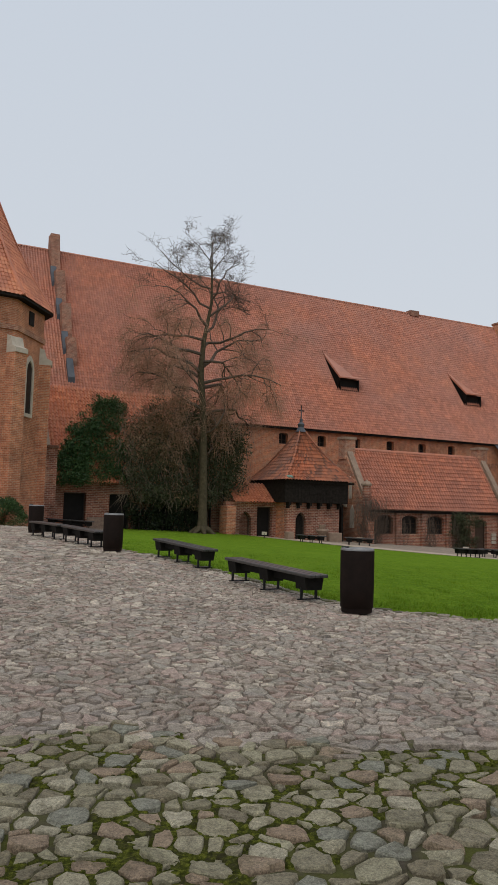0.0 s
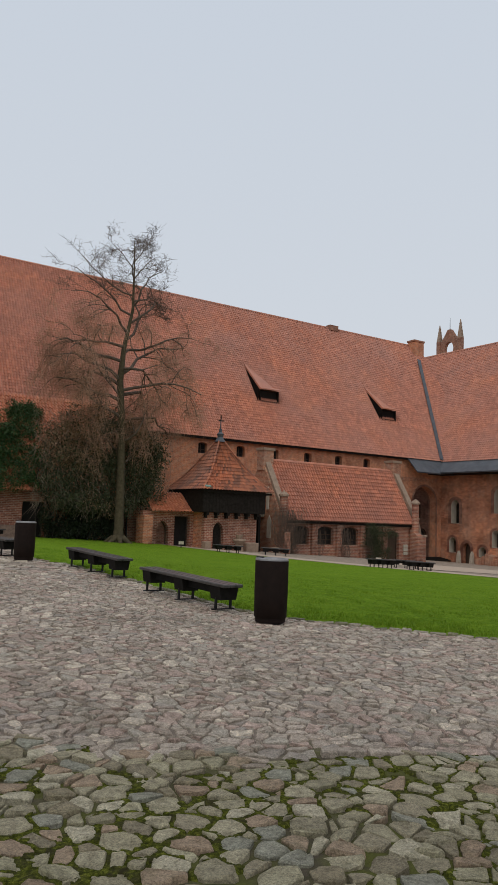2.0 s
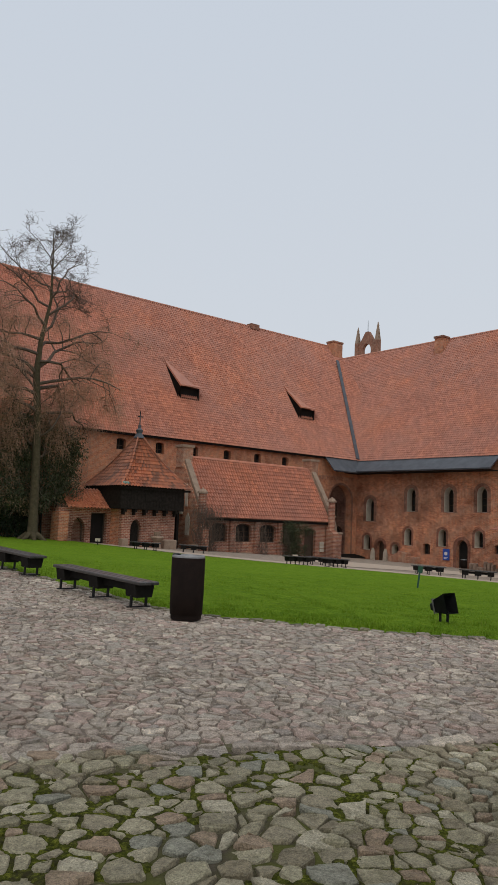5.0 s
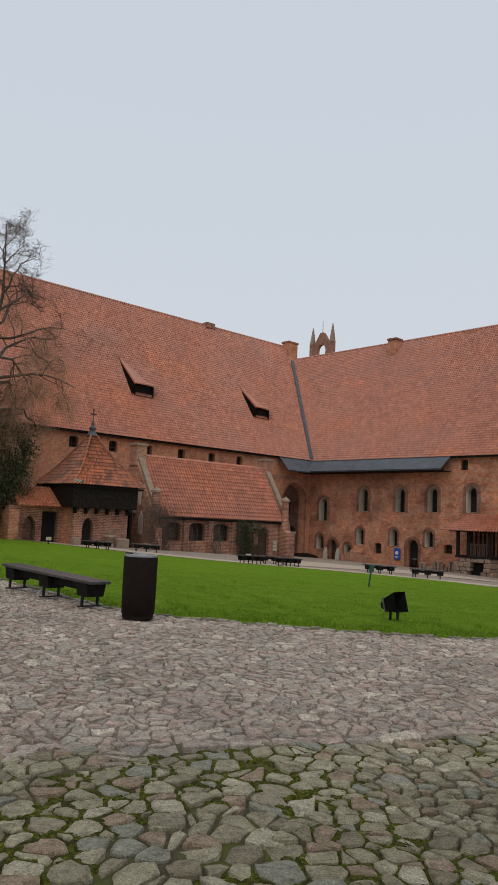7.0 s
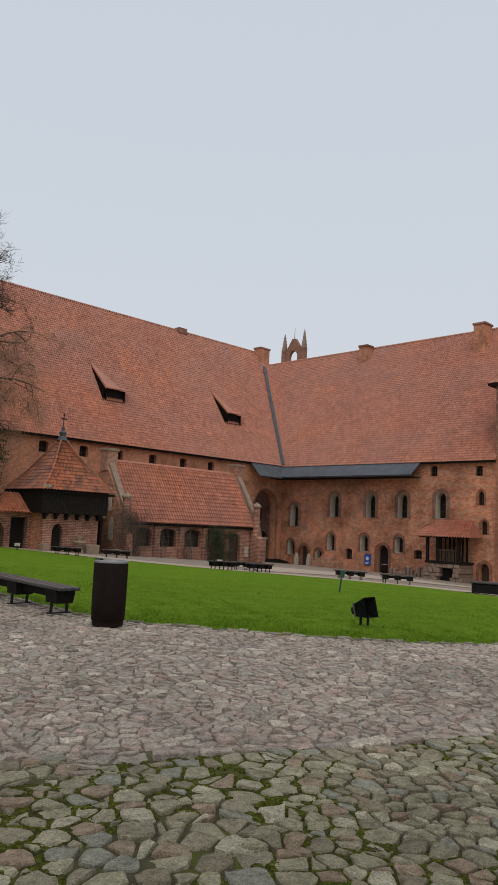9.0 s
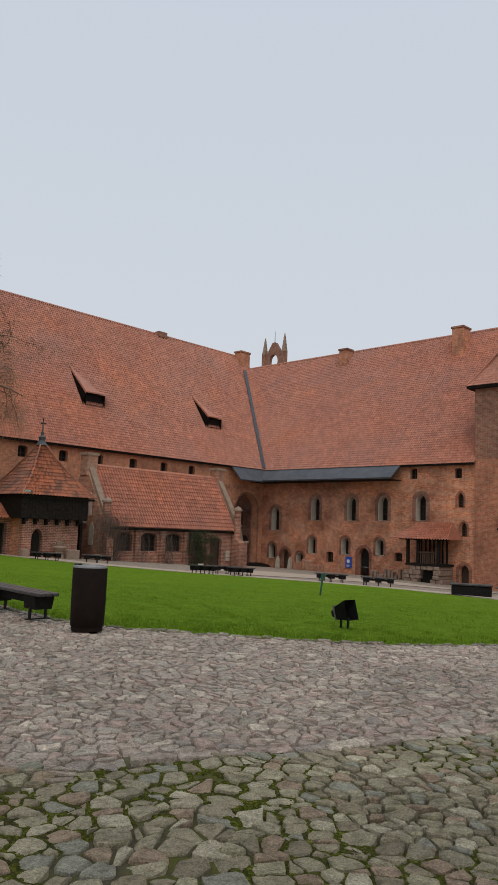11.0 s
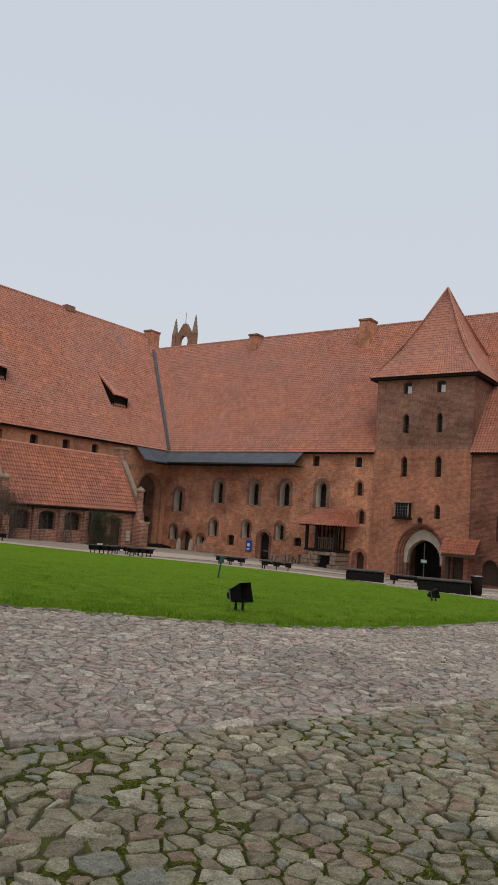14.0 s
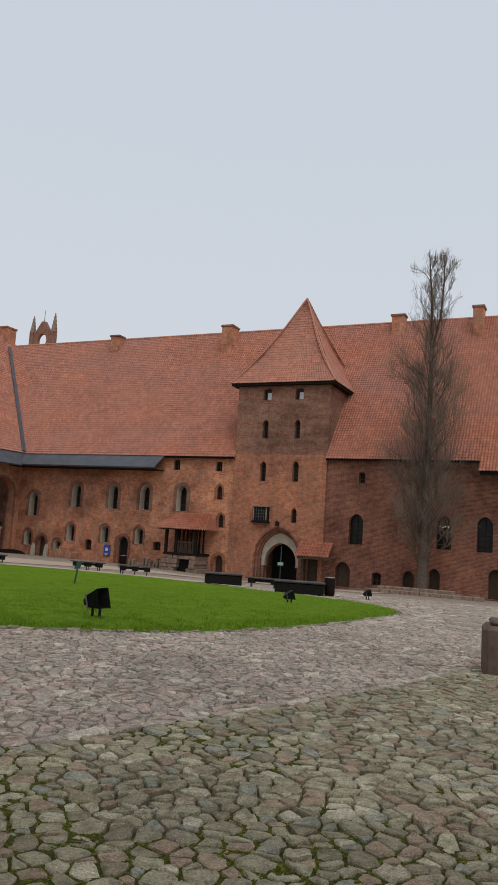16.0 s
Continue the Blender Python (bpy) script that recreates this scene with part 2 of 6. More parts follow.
SETT = [(0.352, 0.288, 0.238), (0.402, 0.335, 0.275), (0.444, 0.376, 0.312), (0.402, 0.305, 0.255), (0.419, 0.360, 0.299), (0.368, 0.314, 0.258), (0.552, 0.477, 0.388), (0.323, 0.281, 0.242), (0.427, 0.327, 0.275), (0.385, 0.343, 0.287)]
COBBLE = stone_material("field_stone", False, FIELD, 0.5)
COBBLE_FAR = stone_material("field_stone_bed", True, FIELD, 0.5)
SETT_FAR = stone_material("sett_stone", True, SETT)
EDGE_ONE = stone_material("edging_stone", False, [(0.17, 0.155, 0.11), (0.27, 0.24, 0.18), (0.33, 0.29, 0.23), (0.21, 0.20, 0.12)], 0.9)
SETT_ONE = stone_material("sett_stone_single", False, SETT)


def ground_material():
    """Dark mossy earth round the field stones, grey-pink sand between the setts, worn paving farther off."""
    s = Shader("earth_with_moss", 0.95, spec=0.15)
    where = s.coords()
    grit = s.ramp(s.noise(60.0, 6, 0.8), (0.34, (0.6, 0.6, 0.6)), (0.66, (1.4, 1.4, 1.4)))
    sand = s.ramp(s.noise(5.0, 6, 0.7), (0.3, (0.125, 0.098, 0.078)), (0.7, (0.29, 0.238, 0.192)))
    earth = s.ramp(s.noise(9.0, 6, 0.7), (0.3, (0.045, 0.036, 0.025)), (0.7, (0.11, 0.09, 0.066)))
    vor = s.n("ShaderNodeTexVoronoi", Scale=4.6, Randomness=0.85)
    s.link(where, vor.inputs["Vector"])
    far = s.mix(0.55, s.ramp(vor.outputs["Color"], (0.2, (0.33, 0.265, 0.205)), (0.8, (0.48, 0.39, 0.305))), sand)
    moss = s.math("MULTIPLY", s.ramp(s.noise(0.9, 4, 0.6), (0.36, (0, 0, 0)), (0.52, (1, 1, 1))),
                  s.ramp(s.noise(7.0, 4), (0.3, (0, 0, 0)), (0.5, (1, 1, 1))))
    sep = s.n("ShaderNodeSeparateXYZ")
    s.link(where, sep.inputs[0])
    right = s.math("MAXIMUM", sep.outputs[0], 0.0)
    line = s.math("ADD", s.math("MULTIPLY", s.math("MULTIPLY", right, right), 0.017), 5.35)
    past = s.math("ADD", s.math("SUBTRACT", sep.outputs[1], line), s.math("MULTIPLY", s.math("SUBTRACT", s.noise(1.3, 3), 0.5), 1.6))
    beyond = s.ramp(s.math("ADD", s.math("MULTIPLY", past, 0.5), 0.5), (0.4, (0, 0, 0)), (0.62, (1, 1, 1)))
    bed = s.mix(s.math("MULTIPLY", moss, 0.85), earth, (0.085, 0.092, 0.016))
    dist = s.n("ShaderNodeVectorMath")
    dist.operation = "LENGTH"
    s.link(where, dist.inputs[0])
    paved = s.ramp(s.math("DIVIDE", dist.outputs["Value"], 100.0), (0.28, (0, 0, 0)), (0.36, (1, 1, 1)))
    c = s.mix(paved, s.mix(beyond, bed, sand), far)
    s.color(s.mix(0.8, c, grit, "MULTIPLY"))
    return s.bump(s.noise(50.0, 6, 0.8), 0.8, 0.02).m


EARTH = ground_material()


def grass_material(name, a, b, blades):
    s = Shader(name, 1.0, spec=0.03)
    base = s.ramp(s.noise(13.0, 9, 0.85), (0.36, a), (0.62, b))
    base = s.mix(s.math("MULTIPLY", s.ramp(s.noise(0.35, 4), (0.4, (0, 0, 0)), (0.7, (1, 1, 1))), 0.5), base, tuple(v * 0.8 for v in b))
    base = s.mix(0.9, base, s.ramp(s.noise(2.1, 6, 0.75), (0.34, (0.74, 0.78, 0.74)), (0.5, (1, 1, 1)), (0.66, (1.2, 1.14, 1.1))), "MULTIPLY")
    worn = s.ramp(s.noise(4.5, 5, 0.7), (0.60, (0, 0, 0)), (0.74, (1, 1, 1)))
    base = s.mix(s.math("MULTIPLY", worn, 0.45), base, (0.17, 0.16, 0.05))
    if blades:
        g = s.n("ShaderNodeNewGeometry").outputs["Random Per Island"]
        base = s.mix(0.55, base, s.ramp(g, (0.0, a), (0.85, b), (1.0, (0.30, 0.29, 0.08))))
    s.color(base)
    return s.bump(s.noise(20.0, 6, 0.75), 1.0, 0.07).m




def moss_material():
    s = Shader("olive_moss", 1.0, spec=0.05)
    c = s.ramp(s.noise(38.0, 7, 0.8), (0.34, (0.016, 0.018, 0.005)), (0.5, (0.07, 0.08, 0.012)), (0.68, (0.26, 0.27, 0.04)))
    dirt = s.ramp(s.noise(6.0, 5, 0.7), (0.48, (0, 0, 0)), (0.62, (1, 1, 1)))
    s.color(s.mix(s.math("MULTIPLY", dirt, 0.7), c, (0.05, 0.04, 0.026)))
    return s.bump(s.noise(70.0, 5, 0.8), 1.0, 0.02).m


MOSS = moss_material()
LAWN = grass_material("lawn_turf", (0.036, 0.10, 0.004), (0.225, 0.36, 0.028), False)
BLADE = grass_material("grass_blade", (0.042, 0.11, 0.004), (0.255, 0.40, 0.032), True)

# ---- builders ----
MW = pose(0, 0, 0, 0, 0, 26.5)      # the long west wing lies along x of this frame, its wall at y = 55
MN = pose(0, 0, -0.0672, 0, 0, -62.5) @ Matrix.Scale(1.042, 4)     # the north wing with the gate, its wall at y = 58


def soft(x, k):
    return k * math.log1p(math.exp(x / k))


def sig(x):
    return 1 / (1 + math.exp(-x))


def ease(x, a, b):
    t = min(1.0, max(0.0, (x - a) / (b - a)))
    return t * t * (3 - 2 * t)


def height(x, y):
    """The ground: level where the camera stands, falling gently towards the gate."""
    u, v = 0.887 * x + 0.462 * y, -0.446 * x + 0.895 * y
    if abs(u) > 150 or abs(v) > 150:
        u, v = max(-150, min(150, u)), max(-150, min(150, v))
    w = sig((v - 44) / 4)
    hill = 0.5 * ease(v, 10, 27) * sig((12 - u) / 2) * (1 - 0.6 * ease(v, 34, 52))
    z = w * (-0.045 * soft(u - 20, 5)) + (1 - w) * (-0.036 * soft(u - 6, 4) + 0.036 * soft(-6, 4))
    return z - 0.3 * sig((34 - v) / 4) * sig((u - 45) / 4) - 0.3 * math.exp(-((u - 60) / 8) ** 2 - ((v - 24) / 6) ** 2) + hill


def ground_in(m, x, y):
    p = m @ Vector((x, y, 0))
    return (height(p.x, p.y) - m.translation.z) / m.to_scale().z


def thing(name, label, category, m=Matrix(), group="", kind=""):
    ob = new(name)
    ob.matrix_basis = m
    return tagged(ob, label, category, group, kind)


def part(name, bm, material, parent=None, label=""):
    if isinstance(bm, bpy.types.Mesh):
        me = bm
    else:
        me = bpy.data.meshes.new(name)
        bm.normal_update()
        bm.to_mesh(me)
        bm.free()
    if not me.materials:
        me.materials.append(material)
    ob = new(name, me)
    ob.parent = parent
    return tagged(ob, label)


def raw(name, verts, faces, smooth=False):
    me = bpy.data.meshes.new(name)
    me.from_pydata(verts, [], faces)
    me.update()
    if smooth:
        me.shade_smooth()
    return me


def box(bm, x0, x1, y0, y1, z0, z1, bevel=0.0):
    made = bmesh.ops.create_cube(bm, size=1.0, matrix=Matrix.LocRotScale(((x0 + x1) / 2, (y0 + y1) / 2, (z0 + z1) / 2), None, (x1 - x0, y1 - y0, z1 - z0)))
    if bevel:
        edges = list({e for v in made["verts"] for e in v.link_edges})
        bmesh.ops.bevel(bm, geom=edges, offset=bevel, segments=1, affect="EDGES")
    return bm


def boxes(*items, bevel=0.0):
    bm = bmesh.new()
    for it in items:
        box(bm, *it, bevel=bevel)
    return bm


def prism(loop, depth, axis="y", at=0.0):
    """A closed loop of (a, b) drawn in a plane and pushed depth along the axis. y: (x, z) loops; x: (y, z); z: (x, y)."""
    place = {"y": lambda a, b, d: (a, d, b), "x": lambda a, b, d: (d, a, b), "z": lambda a, b, d: (a, b, d)}[axis]
    bm = bmesh.new()
    n = len(loop)
    lo = [bm.verts.new(place(a, b, at)) for a, b in loop]
    hi = [bm.verts.new(place(a, b, at + depth)) for a, b in loop]
    bm.faces.new(lo)
    bm.faces.new(list(reversed(hi)))
    for k in range(n):
        bm.faces.new((lo[k], hi[k], hi[(k + 1) % n], lo[(k + 1) % n]))
    bmesh.ops.recalc_face_normals(bm, faces=bm.faces)
    return bm


def arch(xc, w, z0, z1, kind="pointed", n=5):
    """The outline of an opening: pointed, segmental or square."""
    a = w / 2
    if kind == "square":
        return [(xc - a, z0), (xc + a, z0), (xc + a, z1), (xc - a, z1)]
    rise = min({"pointed": w * 0.78, "gothic": w * 0.6, "round": w * 0.5, "segment": w * 0.2}[kind], (z1 - z0) * 0.8)
    zs = z1 - rise
    pts = [(xc - a, z0), (xc + a, z0)]
    if kind in ("pointed", "gothic"):
        r = (a * a + rise * rise) / (2 * a)
        top = math.asin(min(1, rise / r))
        right = [(xc + a - r + r * math.cos(top * k / n), zs + r * math.sin(top * k / n)) for k in range(n + 1)]
    else:
        right = [(xc + a * math.cos(math.pi / 2 * k / n), zs + rise * math.sin(math.pi / 2 * k / n)) for k in range(n + 1)]
    left = [(2 * xc - x, z) for x, z in reversed(right[:-1])]
    return pts + right[1 if abs(right[0][1] - z0) < 1e-6 else 0:] + left


def pierced(outline, holes, y, depth):
    """A wall: the outline (x, z) with holes through it, its face at y, depth thick."""
    bm = bmesh.new()
    edges = []
    for loop in (outline, *holes):
        vs = [bm.verts.new((a, y, b)) for a, b in loop]
        edges += [bm.edges.new((vs[k], vs[(k + 1) % len(vs)])) for k in range(len(vs))]
    bmesh.ops.triangle_fill(bm, use_beauty=True, use_dissolve=False, edges=edges, normal=(0, -1, 0))
    out = bmesh.ops.extrude_face_region(bm, geom=list(bm.faces))
    bmesh.ops.translate(bm, vec=(0, depth, 0), verts=[g for g in out["geom"] if isinstance(g, bmesh.types.BMVert)])
    bmesh.ops.recalc_face_normals(bm, faces=bm.faces)
    return bm


def ring(loop, inner, y, depth):
    """A moulding between two loops of the same length, face at y."""
    bm = bmesh.new()
    n = len(loop)
    rows = [[bm.verts.new((a, d, b)) for a, b in lp] for lp, d in ((loop, y), (inner, y), (inner, y + depth), (loop, y + depth))]
    for r in range(4):
        for k in range(n):
            bm.faces.new((rows[r][k], rows[r][(k + 1) % n], rows[(r + 1) % 4][(k + 1) % n], rows[(r + 1) % 4][k]))
    bmesh.ops.recalc_face_normals(bm, faces=bm.faces)
    return bm


def pantiles(x0, x1, low, high, xs0=None, xs1=None, tile=0.25, course=0.36, sweep=0.0, deep=False):
    """A slope of pantiles from low (y, z) to high (y, z). xs0, xs1: where the slope begins and ends at its top, if it is cut
    aslant. sweep: how far the slope sags in its lower part. Tiles are waves across and steps up the slope."""
    xs0, xs1 = x0 if xs0 is None else xs0, x1 if xs1 is None else xs1
    (ya, za), (yb, zb) = low, high
    length = math.hypot(yb - ya, zb - za)
    ny, nz = -(zb - za) / length, (yb - ya) / length
    rows = max(2, round(length / course))
    cols = max(2, round(max(x1 - x0, xs1 - xs0) / tile))
    wave = np.array([0.0, 0.0, 0.09, 0.125, 0.09]) if deep else np.array([0.0, 0.065, 0.092, 0.035])
    m = len(wave)
    i = np.arange(cols * m + 1)
    lift = wave[i % m]
    verts, uvs = [], []
    jig = np.random.RandomState(round(abs(x0) * 13 + zb * 7) % 9999)
    for r in range(rows):
        for k, up in ((0, 0.055 if deep else 0.036), (1, 0.0)):
            f = (r + k) / rows
            a, b = x0 + (xs0 - x0) * f, x1 + (xs1 - x1) * f
            x = a + (b - a) * i / (cols * m)
            sag = -sweep * math.sin(math.pi * min(1, f)) if sweep else 0.0
            h = lift + up + sag + (jig.rand(cols + 1)[i // m] - 0.5) * 0.016
            y = ya + (yb - ya) * f + ny * h
            z = za + (zb - za) * f + nz * h
            verts.append(np.stack([x, y, z], 1))
            uvs.append(np.stack([i / m + 0.001, np.full(len(i), r + (0.05 if k == 0 else 0.95))], 1))
    n = len(i)
    verts, uvs = np.concatenate(verts), np.concatenate(uvs)
    q = np.arange(n - 1)
    faces = []
    for r in range(2 * rows - 1):
        s = r * n
        faces.append(np.stack([q + s, q + s + 1, q + s + n + 1, q + s + n], 1))
    faces = np.concatenate(faces)
    me = bpy.data.meshes.new("tiles")
    me.from_pydata(verts.tolist(), [], faces.tolist())
    layer = me.uv_layers.new(name="UVMap")
    loops = np.empty(len(me.loops), dtype=np.int32)
    me.loops.foreach_get("vertex_index", loops)
    u = uvs[loops].reshape(-1, 4, 2)
    u[:, :, 0] = u[:, :1, 0] + np.array([0, 0.15, 0.15, 0])
    u[:, :, 1] = np.floor(u[:, :1, 1]) + 0.5
    layer.data.foreach_set("uv", u.ravel())
    me.update()
    return me


def window(parent, loop, y, depth=0.45, glass=None, name="window", liner=None, bars=(0, 0), frame_w=0.07, bar_mat=None, leaf=None):
    """What stands in an opening with that outline: a pane set deep, a frame, glazing bars and, if named, a plastered lining."""
    cx = sum(p[0] for p in loop) / len(loop)
    x0, x1 = min(p[0] for p in loop), max(p[0] for p in loop)
    z0, z1 = min(p[1] for p in loop), max(p[1] for p in loop)
    mid = (x0 + x1) / 2
    k = 1 - 2 * frame_w / (x1 - x0)
    kz = 1 - 2 * frame_w / (z1 - z0)
    inner = [(mid + (a - mid) * k, (z0 + z1) / 2 + (b - (z0 + z1) / 2) * kz) for a, b in loop]
    body = part(name, ring(loop, inner, y + depth - 0.06, 0.08), bar_mat or BROWN_WOOD, parent)
    part("pane" if leaf is None else "door_leaf", prism(loop, 0.05, "y", y + depth + 0.03), glass or DARK_GLASS, body)
    if liner:
        thin = [(mid + (a - mid) * 0.985, (z0 + z1) / 2 + (b - (z0 + z1) / 2) * 0.99) for a, b in loop]
        k2 = 1 - 0.07 / (x1 - x0)
        slim = [(mid + (a - mid) * k2, (z0 + z1) / 2 + (b - (z0 + z1) / 2) * (1 - 0.07 / (z1 - z0))) for a, b in loop]
        part("reveal", ring(thin, slim, y + 0.02, depth - 0.1), liner, body, "whitewashed reveal")
    nx, nz = bars
    for j in range(nx):
        x = x0 + (x1 - x0) * (j + 1) / (nx + 1)
        top = z1 - (0.1 + abs(x - mid) * 0.9)
        part("glazing_bar", boxes((x - 0.025, x + 0.025, y + depth - 0.05, y + depth + 0.02, z0, top)), bar_mat or BROWN_WOOD, body)
    for j in range(nz):
        z = z0 + (z1 - z0) * (j + 1) / (nz + 1.6)
        part("glazing_bar", boxes((x0 + 0.02, x1 - 0.02, y + depth - 0.055, y + depth + 0.015, z - 0.022, z + 0.022)), bar_mat or BROWN_WOOD, body)
    return body


def chimney(parent, x, y, z0, z1, w=0.9, d=0.9, material=None):
    ch = part("chimney", boxes((x - w / 2, x + w / 2, y - d / 2, y + d / 2, z0, z1 - 0.22)), material or BRICK, parent)
    part("chimney_cap", boxes((x - w / 2 - 0.1, x + w / 2 + 0.1, y - d / 2 - 0.1, y + d / 2 + 0.1, z1 - 0.22, z1), bevel=0.03), STONE_CAP if material is None else BRICK_DARK, ch)
    return ch

# ---- setting: ground and lawn ----
LAWN_EDGE = [(-3.43, 21.9), (-2.07, 20.5), (-0.46, 18.0), (0.98, 15.2), (1.72, 13.9), (2.63, 13.15), (3.9, 12.45), (5.6, 11.75), (7.2, 11.42),
             (9.35, 11.72), (13.0, 13.06), (16.4, 14.75), (19.1, 16.3), (20.8, 18.0), (22.06, 20.66), (22.2, 23.7), (21.6, 28.7), (21.0, 34.0),
             (19.0, 37.0), (17.0, 38.9), (11.8, 42.4), (7.0, 46.2), (2.4, 50.6), (-0.8, 54.6), (-5.0, 58.5), (-8.5, 57.0), (-8.2, 46.0), (-6.6, 36.0), (-5.2, 28.0), (-4.4, 23.6)]


def ground_sheet():
    bm = bmesh.new()
    rs = [0, 2, 4, 5, 6, 7, 8, 9, 10, 11, 12.5, 13.7, 15, 18, 21, 24, 28, 32, 36, 40, 45, 50, 55, 60, 66, 73, 80, 95, 120, 160, 400, 3000]
    n = 96
    rows = []
    for r in rs[1:]:
        rows.append([bm.verts.new((r * math.sin(2 * math.pi * k / n), r * math.cos(2 * math.pi * k / n),
                                   height(r * math.sin(2 * math.pi * k / n), r * math.cos(2 * math.pi * k / n)) - 0.010)) for k in range(n)])
    c = bm.verts.new((0, 0, -0.012))
    for k in range(n):
        bm.faces.new((c, rows[0][(k + 1) % n], rows[0][k]))
        for a, b in zip(rows, rows[1:]):
            bm.faces.new((a[k], a[(k + 1) % n], b[(k + 1) % n], b[k]))
    bmesh.ops.recalc_face_normals(bm, faces=bm.faces)
    return bm


ground = part("ground", ground_sheet(), EARTH)
tagged(ground, "paved castle courtyard of earth and worn stone", "ground", kind="structure")


def smooth_loop(points, per=6):
    """A closed Catmull-Rom curve through the points."""
    out = []
    n = len(points)
    for k in range(n):
        p = [Vector(points[(k + j) % n]) for j in (-1, 0, 1, 2)]
        for i in range(per):
            t = i / per
            out.append(0.5 * ((2 * p[1]) + (p[2] - p[0]) * t + (2 * p[0] - 5 * p[1] + 4 * p[2] - p[3]) * t * t + (3 * p[1] - p[0] - 3 * p[2] + p[3]) * t ** 3))
    return out


EDGE = smooth_loop(LAWN_EDGE)
EDGE_NP = np.array([(p.x, p.y) for p in EDGE])


def inside(x, y):
    """Is the point on the lawn?"""
    a, b = EDGE_NP, np.roll(EDGE_NP, -1, 0)
    cross = (a[:, 1] > y) != (b[:, 1] > y)
    with np.errstate(divide="ignore", invalid="ignore"):
        xi = a[:, 0] + (y - a[:, 1]) / (b[:, 1] - a[:, 1]) * (b[:, 0] - a[:, 0])
    return bool((cross & (x < xi)).sum() % 2)


def lawn_sheet():
    """Turf that follows the ground, a hand above the paving, with a cut edge."""
    bm = bmesh.new()
    centre = Vector((8.0, 30.0))
    rows = []
    for f, up in ((1.0, -0.1), (1.0, 0.02), (0.99, 0.045), (0.95, 0.06), (0.9, 0.07), (0.82, 0.07), (0.72, 0.07), (0.6, 0.07), (0.45, 0.07), (0.3, 0.07), (0.15, 0.07)):
        row = []
        for p in EDGE:
            q = centre + (p - centre) * f
            row.append(bm.verts.new((q.x, q.y, height(q.x, q.y) + up + 0.02 * noise.noise((q.x * 0.6, q.y * 0.6, 3)))))
        rows.append(row)
    c = bm.verts.new((centre.x, centre.y, height(*centre) + 0.08))
    n = len(EDGE)
    for a, b in zip(rows, rows[1:]):
        for k in range(n):
            bm.faces.new((a[k], a[(k + 1) % n], b[(k + 1) % n], b[k]))
    for k in range(n):
        bm.faces.new((rows[-1][k], rows[-1][(k + 1) % n], c))
    bmesh.ops.recalc_face_normals(bm, faces=bm.faces)
    for f in bm.faces:
        f.smooth = True
    return bm


lawn = tagged(part("lawn", lawn_sheet(), LAWN), "damp green lawn with a low stone edging", "lawn", kind="structure")

# ---- west wing: one long steep roof over a low wall ----
west = thing("west_wing", "long red brick castle wing under a steep pantile roof", "castle wing", MW)
EW = 8.9
small = [arch(x, 0.85, 7.05, 8.0, "segment") for x in (30.7, 34.5, 38.1, 41.85, 45.5, 49.05, 52.7)]
corner_arch = arch(57.0, 3.3, -1.75, 5.75, "round", 8)
part("wall", pierced([(-30, -3), (61, -3), (61, EW), (-30, EW)], small + [corner_arch], 55, 0.8), BRICK_ORANGE, west, "orange-red brick wall")
# Window darkness is painted: these panes are near-black.
for lp in small:
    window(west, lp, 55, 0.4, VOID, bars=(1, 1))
corner_door, slit = arch(57.72, 1.45, -1.4, 1.45, "round"), arch(57.3, 0.42, 2.5, 4.0, "square")
part("recess_wall", pierced([(55.2, -1.9), (58.8, -1.9), (58.8, 6.2), (55.2, 6.2)], [corner_door, slit], 56.0, 0.4), BRICK_SHADED, west, "brick back of the arched recess, darkened for its shade")
window(west, corner_door, 56.0, 0.3, DARK_WOOD, "door", leaf=True)
window(west, slit, 56.0, 0.3, VOID)
part("recess_lining", ring(arch(57.0, 3.7, -1.9, 5.95, "round", 8), corner_arch, 55.8, 0.2), BRICK_DARK, west, "brick lining of the deep arched recess")
part("arch_moulding", ring(arch(57.0, 3.7, -1.75, 5.95, "round", 8), corner_arch, 54.965, 0.035), BRICK_DARK, west, "worn brick arch")
frieze = bmesh.new()
for k in range(34):
    box(frieze, 46.6 + k * 0.36, 46.8 + k * 0.36, 54.95, 55.0, 6.2, 6.5)
box(frieze, 46.5, 58.9, 54.94, 55.0, 6.5, 6.58)
part("brick_frieze", frieze, BRICK_PALE, west, "band of moulded bricks")
part("wall", boxes((-30, 66, 74.2, 75, -3, EW)), BRICK, west)
part("wall", prism([(55.8, EW), (65.0, 23.3), (74.2, EW), (74.2, -3), (55.8, -3)], 0.6, "x", 65.6), BRICK_ORANGE, west, "brick gable end")
part("roof", pantiles(-30, 66, (54.55, 8.42), (65.0, 23.5), tile=0.23, course=0.30), TILE, west, "steep slope of red pantiles")
part("roof", pantiles(-30, 66, (75.45, 8.42), (65.0, 23.5), tile=1.0, course=0.8), TILE, west)
part("eaves_board", boxes((-30, 60.0, 54.6, 54.72, 8.27, 8.46), (-30, 60.0, 54.72, 55.0, 8.33, 8.41)), DARK_WOOD, west)


